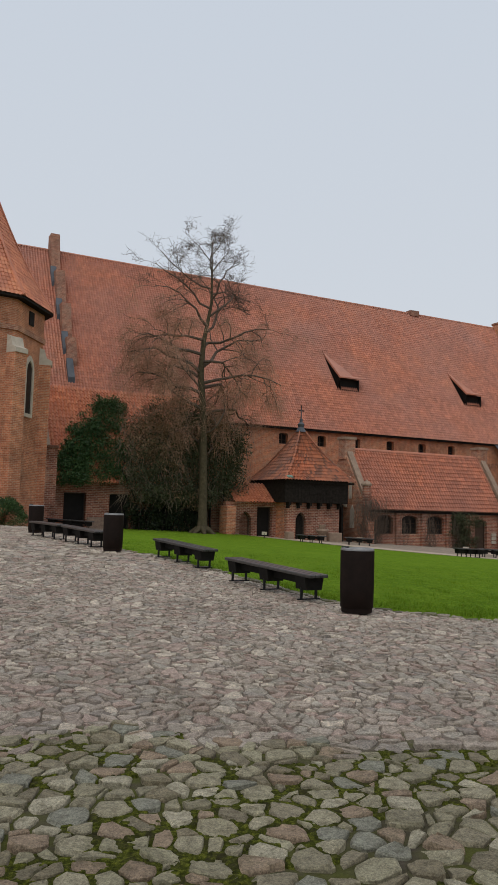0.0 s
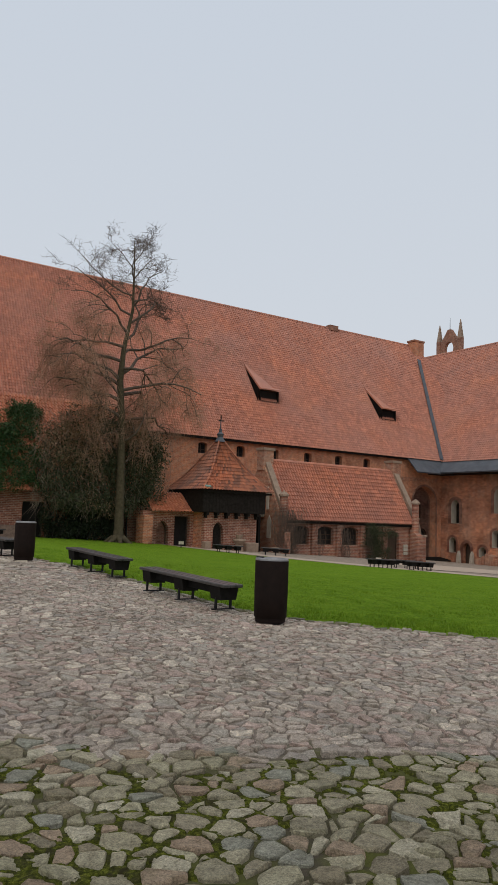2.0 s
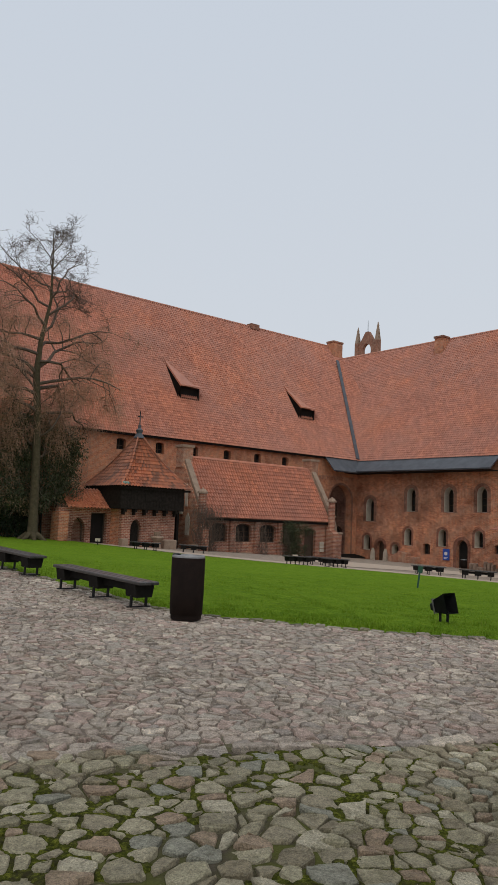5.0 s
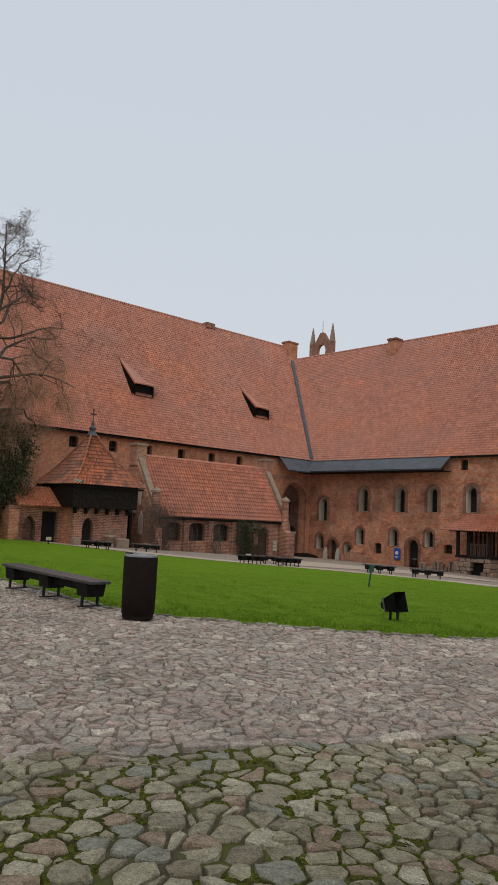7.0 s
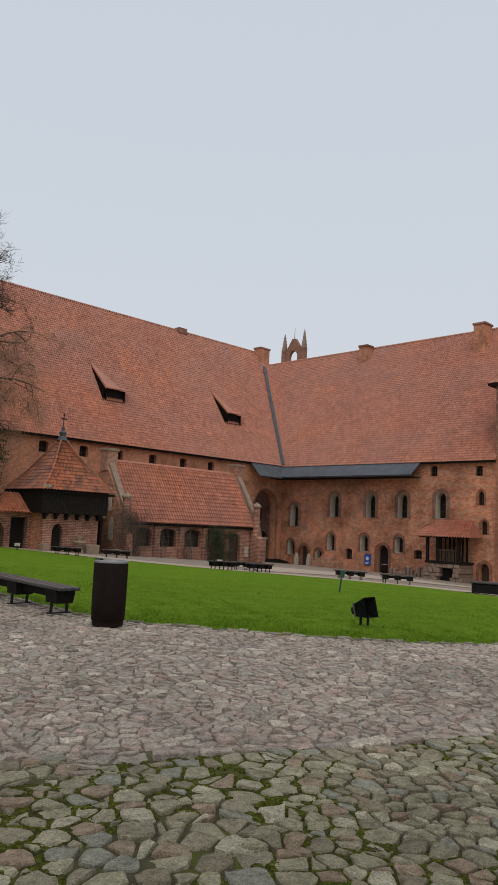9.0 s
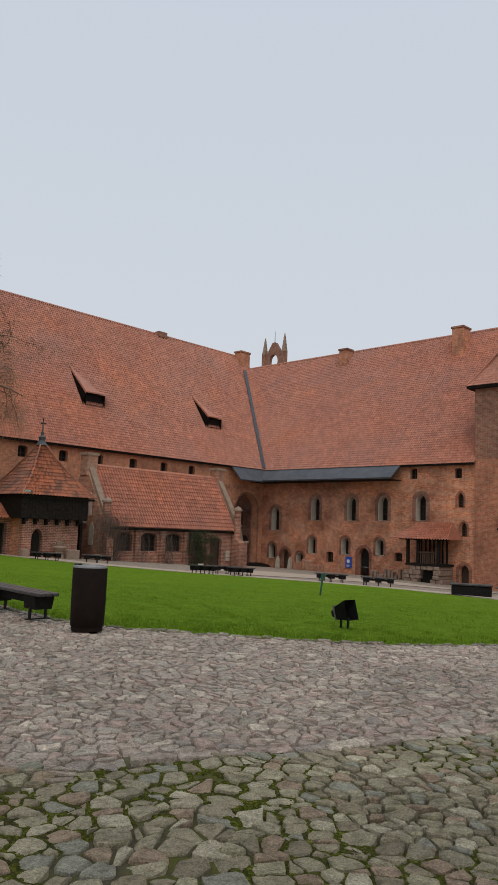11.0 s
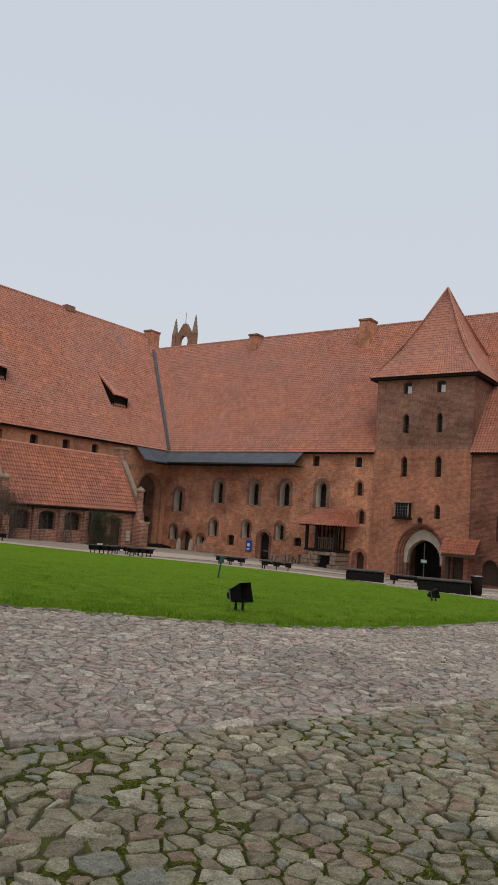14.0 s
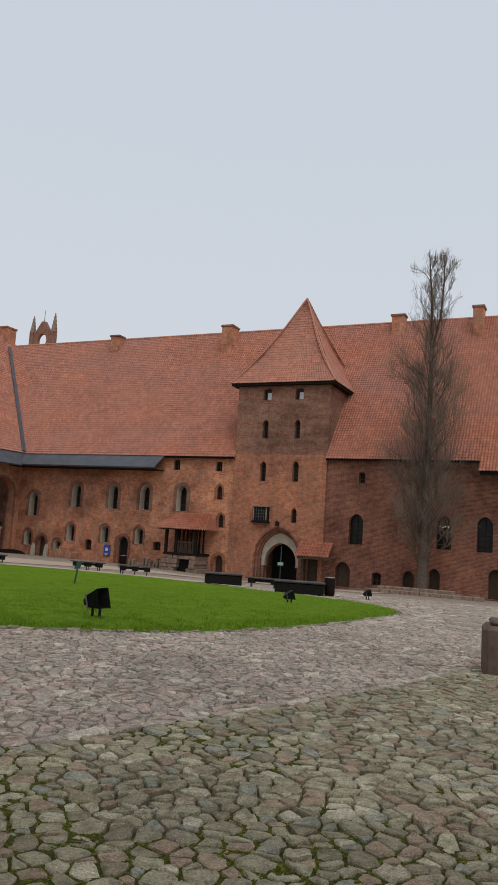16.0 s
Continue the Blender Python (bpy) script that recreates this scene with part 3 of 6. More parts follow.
def ridge_tiles(x0, x1, y, z, step=0.42, r=0.15):
    bm = bmesh.new()
    n = int((x1 - x0) / step)
    for k in range(n):
        a = x0 + k * step
        lo = [bm.verts.new((a - 0.03, y + (r + 0.02) * math.cos(t), z + (r + 0.02) * math.sin(t))) for t in (0, 0.8, 1.57, 2.34, 3.14)]
        hi = [bm.verts.new((a + step, y + r * math.cos(t), z + r * math.sin(t))) for t in (0, 0.8, 1.57, 2.34, 3.14)]
        for j in range(4):
            bm.faces.new((lo[j], lo[j + 1], hi[j + 1], hi[j]))
        bm.faces.new(lo)
    bmesh.ops.recalc_face_normals(bm, faces=bm.faces)
    me = bpy.data.meshes.new("ridge")
    bm.to_mesh(me)
    bm.free()
    me.uv_layers.new(name="UVMap")
    return me


tagged(part("ridge", ridge_tiles(-30, 65.8, 65.0, 23.46), TILE, west), kind="stuff")
chimney(west, 65.0, 64.5, 20.5, 24.05, 1.6, 1.1, BRICK_ORANGE)
part("roof_vent", boxes((51.7, 52.9, 64.6, 65.4, 23.2, 23.82)), BRICK_DARK, west)


def dormer(parent, x0, x1, z0, z1, peak):
    """A hatch under a swept roof that runs up the slope to a point."""
    slope = (23.5 - 8.42) / (65.0 - 54.55)
    yat = lambda z: 54.55 + (z - 8.42) / slope
    yf = yat(z0) - 0.15
    d = part("dormer", boxes((x0, x1, yf, yf + 0.1, z0 - 0.12, z0), (x0, x0 + 0.1, yf, yat(z1), z0, z1), (x1 - 0.1, x1, yf, yat(z1), z0, z1)), DARK_WOOD, parent, "dark roof hatch with a swept tiled lid")
    # The hatch's inner dark is a near-black box.
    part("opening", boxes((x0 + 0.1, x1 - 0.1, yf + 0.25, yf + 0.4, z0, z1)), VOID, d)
    px_, pz = peak
    bm = bmesh.new()
    a, b = bm.verts.new((x0 - 0.25, yf - 0.35, z1 - 0.02)), bm.verts.new((x1 + 0.3, yf - 0.35, z1 - 0.02))
    c2, d2 = bm.verts.new((px_, yat(pz) - 0.02, pz)), bm.verts.new((x0 - 0.2, yat(z0) - 0.05, z0 + 0.1))
    e2 = bm.verts.new((x1 + 0.25, yat(z1 + 0.55) - 0.03, z1 + 0.55))
    a1, b1 = bm.verts.new((x0 - 0.25, yf - 0.35, z1 + 0.1)), bm.verts.new((x1 + 0.3, yf - 0.35, z1 + 0.1))
    bm.faces.new((a1, b1, e2)), bm.faces.new((a1, e2, c2)), bm.faces.new((a, b, b1, a1))
    bm.faces.new((a, a1, c2, d2)), bm.faces.new((b, b1, e2))
    bmesh.ops.recalc_face_normals(bm, faces=bm.faces)
    me = bpy.data.meshes.new("lid")
    bm.to_mesh(me)
    bm.free()
    me.uv_layers.new(name="UVMap")
    part("lid", me, TILE, d)
    bm = bmesh.new()
    vs = [bm.verts.new(p) for p in ((x0 - 0.24, yf - 0.32, z1 + 0.02), (px_ + 0.02, yat(pz) - 0.12, pz - 0.05), (x0 - 0.3, yat(z0 - 0.2) - 0.08, z0 - 0.1))]
    bm.faces.new(vs)
    bmesh.ops.solidify(bm, geom=bm.faces, thickness=0.06)
    part("cheek", bm, DARK_WOOD, d, "dark boarded cheek")


dormer(west, 37.9, 40.0, 12.75, 13.75, (37.6, 16.9))
dormer(west, 53.0, 55.0, 12.6, 13.6, (52.7, 16.4))
for k, (ya, yb) in enumerate(((63.2, 65.1), (60.9, 63.0), (58.7, 60.7), (57.0, 58.5))):
    slope = (23.5 - 8.42) / (65.0 - 54.55)
    zt = 8.42 + (yb - 54.55) * slope + (1.1 if k == 0 else 0.35)
    part("stepped_fire_wall", prism([(ya, 8.42 + (ya - 54.55) * slope - 0.3), (yb, 8.42 + (yb - 54.55) * slope - 0.3), (yb, zt), (ya + (yb - ya) * 0.45, zt), (ya, 8.42 + (ya - 54.55) * slope + 0.55)], 0.75, "x", 12.35 + 0.12 * k), BRICK_DARK, west, "stepped brick fire wall above the tiles")
    part("flashing", prism([(ya - 1.0, 8.42 + (ya - 1.0 - 54.55) * slope + 0.1), (ya, 8.42 + (ya - 54.55) * slope + 0.1), (ya, 8.42 + (ya - 54.55) * slope + 0.7), (ya - 1.0, 8.42 + (ya - 1 - 54.55) * slope + 0.55)], 0.5, "x", 12.25 + 0.12 * k), LEAD, west)

# ---- north wing ----
north = thing("north_wing", "red brick castle wing with pointed windows and steep pantile roof", "castle wing", MN)
EN = 8.5
upper = [arch(x, 1.05, z0, z1, "gothic") for x, z0, z1 in ((-50.0, 2.05, 4.4), (-44.9, 3.1, 5.4), (-40.65, 3.12, 5.42), (-37.2, 3.18, 5.46), (-33.35, 3.24, 5.55))]
lower = [arch(x, 0.88, z0, z1, "round") for x, z0, z1 in ((-50.3, -0.78, 0.73), (-45.2, -0.1, 1.54), (-41.3, -0.02, 1.58), (-37.5, 0.07, 1.58), (-46.7, -1.04, -0.05))]
hatches = [arch(x, w, z0, z1, "segment") for x, w, z0, z1 in ((-43.05, 0.8, -0.8, 0.2), (-35.55, 0.8, -0.36, 0.43), (-34.1, 0.7, 6.9, 7.85), (-29.85, 0.66, 6.87, 7.75), (-15.45, 0.72, -1.74, -0.72), (-16.95, 0.5, 6.2, 7.1))]
lancets = [arch(x, w, z0, z1) for x, w, z0, z1 in ((-29.65, 0.6, 4.43, 5.66), (-29.35, 0.58, 2.03, 3.22))]
ndoors = [arch(x, w, z0, z1, "gothic") for x, w, z0, z1 in ((-48.55, 0.95, -1.85, 0.22), (-39.2, 1.2, -1.85, 0.72), (-29.3, 0.86, -2.1, -0.33), (-18.2, 1.25, -2.05, -0.09), (-12.95, 0.85, -2.0, -0.41), (-11.0, 0.85, -2.0, -0.1), (-6.6, 1.0, -2.0, 0.2))]
tall = [arch(x, 1.15, z0, z1, "gothic") for x, z0, z1 in ((-17.25, 1.35, 3.75), (-10.4, 1.4, 3.95), (-7.4, 1.39, 3.98))]
part("wall", pierced([(-56, -3.5), (-28.2, -3.5), (-28.2, EN), (-56, EN)], upper + lower + hatches[:4] + lancets + ndoors[:3], 58, 0.9), BRICK, north, "red brick wall, patched and weathered")
part("wall", pierced([(-20.0, -3.5), (25, -3.5), (25, EN), (-20.0, EN)], hatches[4:] + ndoors[3:7] + tall, 58, 0.9), BRICK_RED, north, "deep red brick wall")


def surround(parent, lp, y, w, material):
    """A rim of moulded bricks round an opening, a little proud of the wall."""
    x0, x1 = min(p[0] for p in lp), max(p[0] for p in lp)
    z0, z1 = min(p[1] for p in lp), max(p[1] for p in lp)
    mid, k, kz = (x0 + x1) / 2, 1 + 2 * w / (x1 - x0), 1 + w / (z1 - z0)
    part("brick_surround", ring([(mid + (a - mid) * k, z0 + (b - z0) * kz - (0.02 if b - z0 < 0.01 else 0)) for a, b in lp], lp, y - 0.022, 0.022), material, parent)


for lp in upper:
    surround(north, lp, 58, 0.32, BRICK_DARK)
for lp in lower:
    surround(north, lp, 58, 0.2, BRICK_RED)
for lp in ndoors:
    surround(north, lp, 58, 0.28, BRICK_RED)
for lp in tall:
    surround(north, lp, 58, 0.3, BRICK_RED)
for lp in lancets:
    surround(north, lp, 58, 0.16, BRICK_RED)
for lp in upper:
    window(north, lp, 58, 0.84, DARK_GLASS, liner=PLASTER, bars=(1, 2))
for lp in lower:
    window(north, lp, 58, 0.84, DARK_GLASS, liner=PLASTER)
# Near-black panes stand in for the dark behind the hatches.
for lp in hatches:
    window(north, lp, 58, 0.35, VOID, bars=(1, 1))
for lp in lancets:
    window(north, lp, 58, 0.35, DARK_GLASS, bars=(1, 3))
# The second leaf is near-black, the doorway's dark painted on it.
for lp in ndoors:
    window(north, lp, 58, 0.5, BROWN_WOOD if lp is not ndoors[1] else VOID, "door", leaf=True)
for lp in tall:
    window(north, lp, 58, 0.5, DARK_GLASS, bars=(1, 5), bar_mat=BLACK_METAL)
part("wall", boxes((-66, 25, 79.2, 80, -3.5, EN)), BRICK, north)
part("wall", prism([(58.5, EN), (69.0, 22.4), (79.5, EN), (79.5, -3.5), (58.5, -3.5)], 0.8, "x", 24.2), BRICK, north, "brick gable end")
part("roof", pantiles(-66, -28.2, (57.5, 8.08), (69.0, 22.6), tile=0.23, course=0.30), TILE, north, "steep slope of red pantiles")
part("roof", pantiles(-28.2, -20.0, (60.0, 11.24), (69.0, 22.6), tile=0.23, course=0.30), TILE, north)
part("roof", pantiles(-20.0, 25, (57.5, 8.08), (69.0, 22.6), tile=0.23, course=0.30), TILE, north)
part("roof", pantiles(-66, 25, (80.5, 8.08), (69.0, 22.6), tile=1.0, course=0.8), TILE, north)
tagged(part("ridge", ridge_tiles(-64.5, 25, 69.0, 22.57), TILE, north), kind="stuff")
part("eaves_board", boxes((-53, -28.3, 57.55, 57.67, 7.95, 8.13), (-53, -28.3, 57.67, 58.0, 7.99, 8.07)), DARK_WOOD, north)
part("eaves_board", boxes((-19.9, 25, 57.55, 57.67, 7.95, 8.13), (-19.9, 25, 57.67, 58.0, 7.99, 8.07)), DARK_WOOD, north)
for x, y, d, zt, w in ((-48.9, 68.0, 1.1, 22.75, 1.1), (-34.5, 67.5, 1.5, 22.85, 1.2), (-17.0, 68.2, 0.9, 23.1, 1.2), (-9.6, 67.6, 1.2, 23.2, 0.9)):
    chimney(north, x, y, 19.3, zt, w, d, BRICK)
part("roof", pantiles(-7.8, 25, (56.6, 7.25), (58.0, 8.9), tile=0.23, course=0.30), TILE, north, "low skirt of red pantiles")
part("skirt_beam", boxes((-7.7, 25, 56.75, 56.95, 7.0, 7.3)), DARK_WOOD, north)
part("grey_roof", prism([(57.75, 8.28), (57.75, 8.16), (56.05, 6.82), (56.0, 6.94)], 18.4, "x", -53.6), LEAD, north, "grey sheet-metal pent roof below the tiles")
part("grey_roof", prism([(54.75, 8.6), (54.75, 8.48), (53.3, 6.95), (53.25, 7.07)], 6.2, "x", 54.2), LEAD, west, "grey sheet-metal pent roof in the corner")
part("soffit", boxes((-53.4, -35.3, 56.1, 58.0, 6.77, 6.8)), DARK_WOOD, north)
lead = part("valley_gutter", prism([(-0.2, 0), (0.2, 0), (0.22, 0.06), (-0.22, 0.06)], 20.2, "z"), LEAD, west, "grey lead valley gutter between the roofs")
foot_v, head_v = Vector((58.9, 54.5, 8.62)), Vector((64.3, 63.3, 21.45))
lead.matrix_basis = Matrix.Translation(foot_v) @ (head_v - foot_v).to_track_quat("Z", "Y").to_matrix().to_4x4() @ pose(0, 0, 0, 0, 0, 20) @ Matrix.Diagonal((1, 1, (head_v - foot_v).length / 20.2, 1))

# ---- gate tower ----
tower = thing("gate_tower", "square red brick gate tower with a steep tiled roof", "tower", MN)
TX0, TX1, TY0, TY1, TE = -28.3, -19.9, 57.85, 66.4, 14.75
tw = [arch(x, 0.75, 13.08, 14.08, "segment") for x in (-25.55, -22.62)]
tl = [arch(-25.57, 0.52, 9.78, 11.4), arch(-22.66, 0.5, 9.79, 11.38), arch(-25.57, 0.55, 6.12, 7.83), arch(-22.62, 0.55, 6.16, 7.88), arch(-22.55, 0.5, 2.77, 3.98)]
gate_loop = arch(-23.86, 4.3, -3.2, 2.4, "gothic", 8)
side_door = arch(-20.73, 0.95, -3.0, 0.05, "square")
part("wall", pierced([(TX0, -3.5), (TX1, -3.5), (TX1, 8.4), (TX0, 8.4)], tl[2:] + [gate_loop, side_door], TY0, 1.0), BRICK_TOWER, tower, "smoother orange-red brick front")
part("wall", pierced([(TX0, 8.4), (TX1, 8.4), (TX1, TE), (TX0, TE)], tw + tl[:2], TY0 + 0.004, 1.0), BRICK_DARK, tower, "weathered brown brick upper front")
for x in (TX0, TX1 - 0.9):
    part("wall", boxes((x, x + 0.9, TY0 + 1.0, TY1, -3.5, TE)), BRICK_DARK, tower)
part("wall", boxes((TX0 + 0.9, TX1 - 0.9, TY1 - 0.8, TY1, 1.5, TE)), BRICK_DARK, tower)
for lp in tw:
    w = window(tower, lp, TY0, 0.3, DARK_GLASS, bars=(0, 0))
    x0, x1 = min(p[0] for p in lp), max(p[0] for p in lp)
    # White plate before the dark pane, its reflection painted in.
    part("light_pane", boxes(((x0 + x1) / 2 - 0.08, x1 - 0.1, TY0 + 0.24, TY0 + 0.3, 13.15, 13.75)), SIGN_WHITE, w, "white plate painted as the pane's reflection")
for lp in tl:
    window(tower, lp, TY0, 0.45, DARK_GLASS, bars=(0, 3))
window(tower, side_door, TY0, 0.4, BROWN_WOOD, "door", leaf=True)
for w_o, w_i, zo, zi, z0, mat_, back in ((4.3, 4.02, 2.4, 2.26, -3.2, BRICK_RED, 0.03), (4.1, 3.74, 2.3, 2.1, -3.2, BRICK_DARK, 0.3), (3.9, 3.4, 2.2, 1.92, -3.2, BRICK_RED, 0.55), (3.6, 2.8, 2.0, 1.05, -0.9, PLASTER, 0.8),
                                        (3.6, 3.0, 1.9, 1.2, -3.2, BRICK_DARK, 0.86), (4.8, 2.74, 2.4, 1.0, -3.2, BRICK_DARK, 1.2)):
    part("arch_moulding", ring(arch(-23.86, w_o, z0, zo, "gothic", 8), arch(-23.86, w_i, z0, zi, "gothic", 8), TY0 + back, 0.35), mat_, tower, "stepped arch moulding")
part("passage_ceiling", boxes((TX0 + 0.9, TX1 - 0.9, TY0 + 1.56, TY1 - 0.8, 1.5, 1.8)), BRICK_DARK, tower)
part("gate_leaf", boxes((-22.75, -22.6, TY0 + 1.3, TY0 + 2.4, -2.4, 0.7)), DARK_WOOD, tower, "open dark oak gate leaf")
# Near-black panel added across the passage so that it reads as dark.
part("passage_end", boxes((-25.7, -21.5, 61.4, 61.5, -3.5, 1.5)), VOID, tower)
for x in (-26.0, -21.5):
    part("passage_wall", boxes((x, x + 0.3, TY0 + 1.56, 79.0, -3.5, 1.5)), BRICK_DARK, tower)
bay = part("bay_window", boxes((-26.05, -24.75, TY0 - 0.45, TY0, 2.75, 3.95), (-26.15, -24.65, TY0 - 0.55, TY0, 2.6, 2.76)), DARK_WOOD, tower, "small dark timber bay window")
part("bay_roof", boxes((-26.15, -24.65, TY0 - 0.58, TY0, 3.95, 4.05)), STONE_CAP, bay)
for j in range(4):
    part("window_bar", boxes((-25.75 + 0.23 * j, -25.72 + 0.23 * j, TY0 - 0.48, TY0 - 0.45, 2.85, 3.9)), LEAD, bay)
for j in range(3):
    part("window_bar", boxes((-25.93, -24.87, TY0 - 0.485, TY0 - 0.455, 3.1 + 0.27 * j, 3.13 + 0.27 * j)), LEAD, bay)
for j in range(2):
    part("glazing_bar", boxes((-26.02 + 1.15 * j, -25.93 + 1.15 * j, TY0 - 0.49, TY0 - 0.45, 2.85, 3.9)), STONE_CAP, bay)
part("lamp", prism([(-0.12, 0), (0.12, 0), (0.16, 0.3), (0, 0.42), (-0.16, 0.3)], 0.24, "y", TY0 - 0.4), BLACK_METAL, tower).location = (-23.86, 0, 2.42)
cxt, cyt = (TX0 + TX1) / 2, 62.2


def hip_face(name, a, b, apex, cut, parent, material, n=16, tile=0.23, course=0.30, sweep=0.35, relief=0.05):
    """One triangular face of a tiled hipped roof, from the eave a-b up to the apex, in flared, stepped courses."""
    a, b, apex = Vector(a), Vector(b), Vector(apex)
    mid = (a + b) / 2
    up = apex - mid
    nrm = (b - a).cross(up).normalized()
    if nrm.z < 0:
        nrm = -nrm
    rows = max(3, round(up.length / course))
    verts, faces, uv = [], [], []
    for r in range(rows):
        for k in (0, 1):
            f = (r + k) / rows * cut
            lo, hi = a + (apex - a) * f, b + (apex - b) * f
            cols = max(1, round((b - a).length / tile))
            sag = -sweep * math.sin(math.pi * min(1.0, f)) * (1 - f * 0.6)
            for j in range(cols * 2 + 1):
                p = lo + (hi - lo) * (j / (cols * 2)) + nrm * ((relief * 0.4 if k == 0 else 0.0) + (relief if j % 2 else 0.0) * (1 - f * 0.7) + sag)
                verts.append(p)
                uv.append((j / 2 + 0.01, r + 0.5))
    m = cols * 2 + 1
    for r in range(2 * rows - 1):
        for j in range(m - 1):
            faces.append((r * m + j, r * m + j + 1, (r + 1) * m + j + 1, (r + 1) * m + j))
    me = raw(name, verts, faces)
    lay = me.uv_layers.new(name="UVMap")
    for poly in me.polygons:
        base = uv[poly.vertices[0]]
        for li in poly.loop_indices:
            lay.data[li].uv = (math.floor(base[0]) + 0.5, math.floor(base[1]) + 0.5)
    return part("roof", me, material, parent, "steep face of red pantiles")


e = 0.55
ring4 = [(TX0 - e, TY0 - e, TE - 0.25), (TX1 + e, TY0 - e, TE - 0.25), (TX1 + e, TY1 + e, TE - 0.25), (TX0 - e, TY1 + e, TE - 0.25)]
for k in range(4):
    hip_face("face", ring4[k], ring4[(k + 1) % 4], (cxt, cyt, 23.3), 0.995, tower, TILE, sweep=0.5)
part("eaves_board", boxes((TX0 - 0.5, TX1 + 0.5, TY0 - 0.5, TY1 + 0.5, TE - 0.45, TE - 0.28)), DARK_WOOD, tower)


def hip_rolls(parent, corners, apex, material, r=0.13, sweep=0.35, apex_cut=1.0):
    for c in corners:
        a, b = Vector(c), Vector(apex)
        d = (b - a)
        outw = Vector((a.x - b.x, a.y - b.y, 0)).normalized()
        pts = []
        for k in range(13):
            f = k / 12 * apex_cut
            sag = -sweep * math.sin(math.pi * min(1.0, f)) * (1 - f * 0.6) * 1.15
            pts.append(a + d * f + (outw * 0.75 + Vector((0, 0, 0.65))) * sag + Vector((0, 0, 0.06)))
        v, fc = [], []
        tube(v, fc, pts, [r] * 13, 6)
        me = raw("hip_ridge", v, fc)
        me.uv_layers.new(name="UVMap")
        part("hip_ridge", me, material, parent)


def tube(verts, faces, pts, radii, n=5):
    """Adds a tapering tube along the points to lists of vertices and faces."""
    start = len(verts)
    for k, (p, r) in enumerate(zip(pts, radii)):
        d = (pts[min(k + 1, len(pts) - 1)] - pts[max(k - 1, 0)])
        if d.length < 1e-6:
            d = Vector((0, 0, 1))
        d.normalize()
        s = d.cross(Vector((0.31, 0.95, 0.05))).normalized()
        t = d.cross(s)
        for j in range(n):
            a = 2 * math.pi * j / n
            verts.append(p + (s * math.cos(a) + t * math.sin(a)) * r)
    for k in range(len(pts) - 1):
        for j in range(n):
            a, b = start + k * n + j, start + k * n + (j + 1) % n
            faces.append((a, b, b + n, a + n))
    return verts, faces


hip_rolls(tower, ring4, (cxt, cyt, 23.3), TILE, 0.09, sweep=0.5)
sp_ = part("gate_porch", boxes((-21.55, -21.4, 56.6, 57.85, 0.0, 0.12), (-18.9, -18.75, 56.6, 57.85, 0.0, 0.12), (-21.6, -18.7, 56.6, 56.72, -0.05, 0.12)), BROWN_WOOD, tower)
part("porch_roof", pantiles(-21.85, -19.0, (56.6, 0.12), (57.85, 1.3), deep=True), TILE_ANNEX, sp_, "bright red pantile lean-to")
part("chute", boxes((-21.5, -21.25, 57.3, 57.8, -2.6, 0.0)), BROWN_WOOD, tower)

gate_sign = thing("gate_sign", "thin steel post with a pale green sign before the gate", "sign", MN @ pose(-22.95, 56.6, ground_in(MN, -22.95, 56.6)))
part("post", boxes((-0.03, 0.03, -0.03, 0.03, 0.0, 3.1)), LEAD, gate_sign)
part("sign_plate", boxes((-0.24, 0.24, -0.05, -0.03, 1.55, 1.8), bevel=0.005), SIGN_GREEN, gate_sign, "pale green plate")
part("text_bar", boxes((-0.16, 0.16, -0.054, -0.05, 1.66, 1.69)), SIGN_WHITE, gate_sign)

# ---- details along the north wall ----
porch = thing("timber_porch", "timber balcony porch with tiled roof on rough stone base", "porch", MN)
gp = ground_in(MN, -31.5, 56.3)
for x in (-33.3, -32.3, -30.45):
    part("post", boxes((x - 0.11, x + 0.11, 55.75, 55.97, -0.35, 1.75)), DARK_WOOD, porch)
part("floor_beam", boxes((-33.45, -30.2, 55.7, 58.0, -0.5, -0.32)), DARK_WOOD, porch)
part("top_beam", boxes((-34.1, -29.6, 55.7, 55.95, 1.6, 1.8)), DARK_WOOD, porch)
part("rail", boxes((-32.3, -30.4, 55.8, 55.92, 0.55, 0.68)), BROWN_WOOD, porch)
for k in range(8):
    part("baluster", boxes((-32.15 + 0.2 * k, -32.05 + 0.2 * k, 55.83, 55.89, -0.32, 0.55)), BROWN_WOOD, porch)
for k in range(8):
    part("back_board", boxes((-33.4 + 0.4 * k, -33.52 + 0.4 * k, 57.6, 57.7, -0.32, 1.7)), DARK_WOOD, porch)
part("roof", pantiles(-34.7, -29.3, (55.2, 1.62), (57.95, 3.05), -33.3, -30.3, deep=True), TILE, porch, "bright red pantile roof")
part("roof", raw("roof", [(-29.35, 55.25, 1.72), (-29.35, 57.9, 1.72), (-30.3, 57.9, 3.1)], [(0, 1, 2)]), TILE_FLAT, porch, "hipped tiled end")
rng = random.Random(5)
zb = gp - 0.1
while zb < -0.55:
    hgt = rng.uniform(0.3, 0.45)
    x = -33.6 if zb < -1.2 else -33.1
    while x < -30.4:
        w = rng.uniform(0.4, 0.7)
        if not (-32.15 < x + w / 2 < -31.2 and zb < -0.95):
            part("stone_block", boxes((x + 0.02, x + w - 0.02, 55.7 + rng.uniform(-0.06, 0.06), 58.0, zb + 0.015, min(zb + hgt, -0.52)), bevel=0.04), GRANITE, porch)
        x += w
    zb += hgt
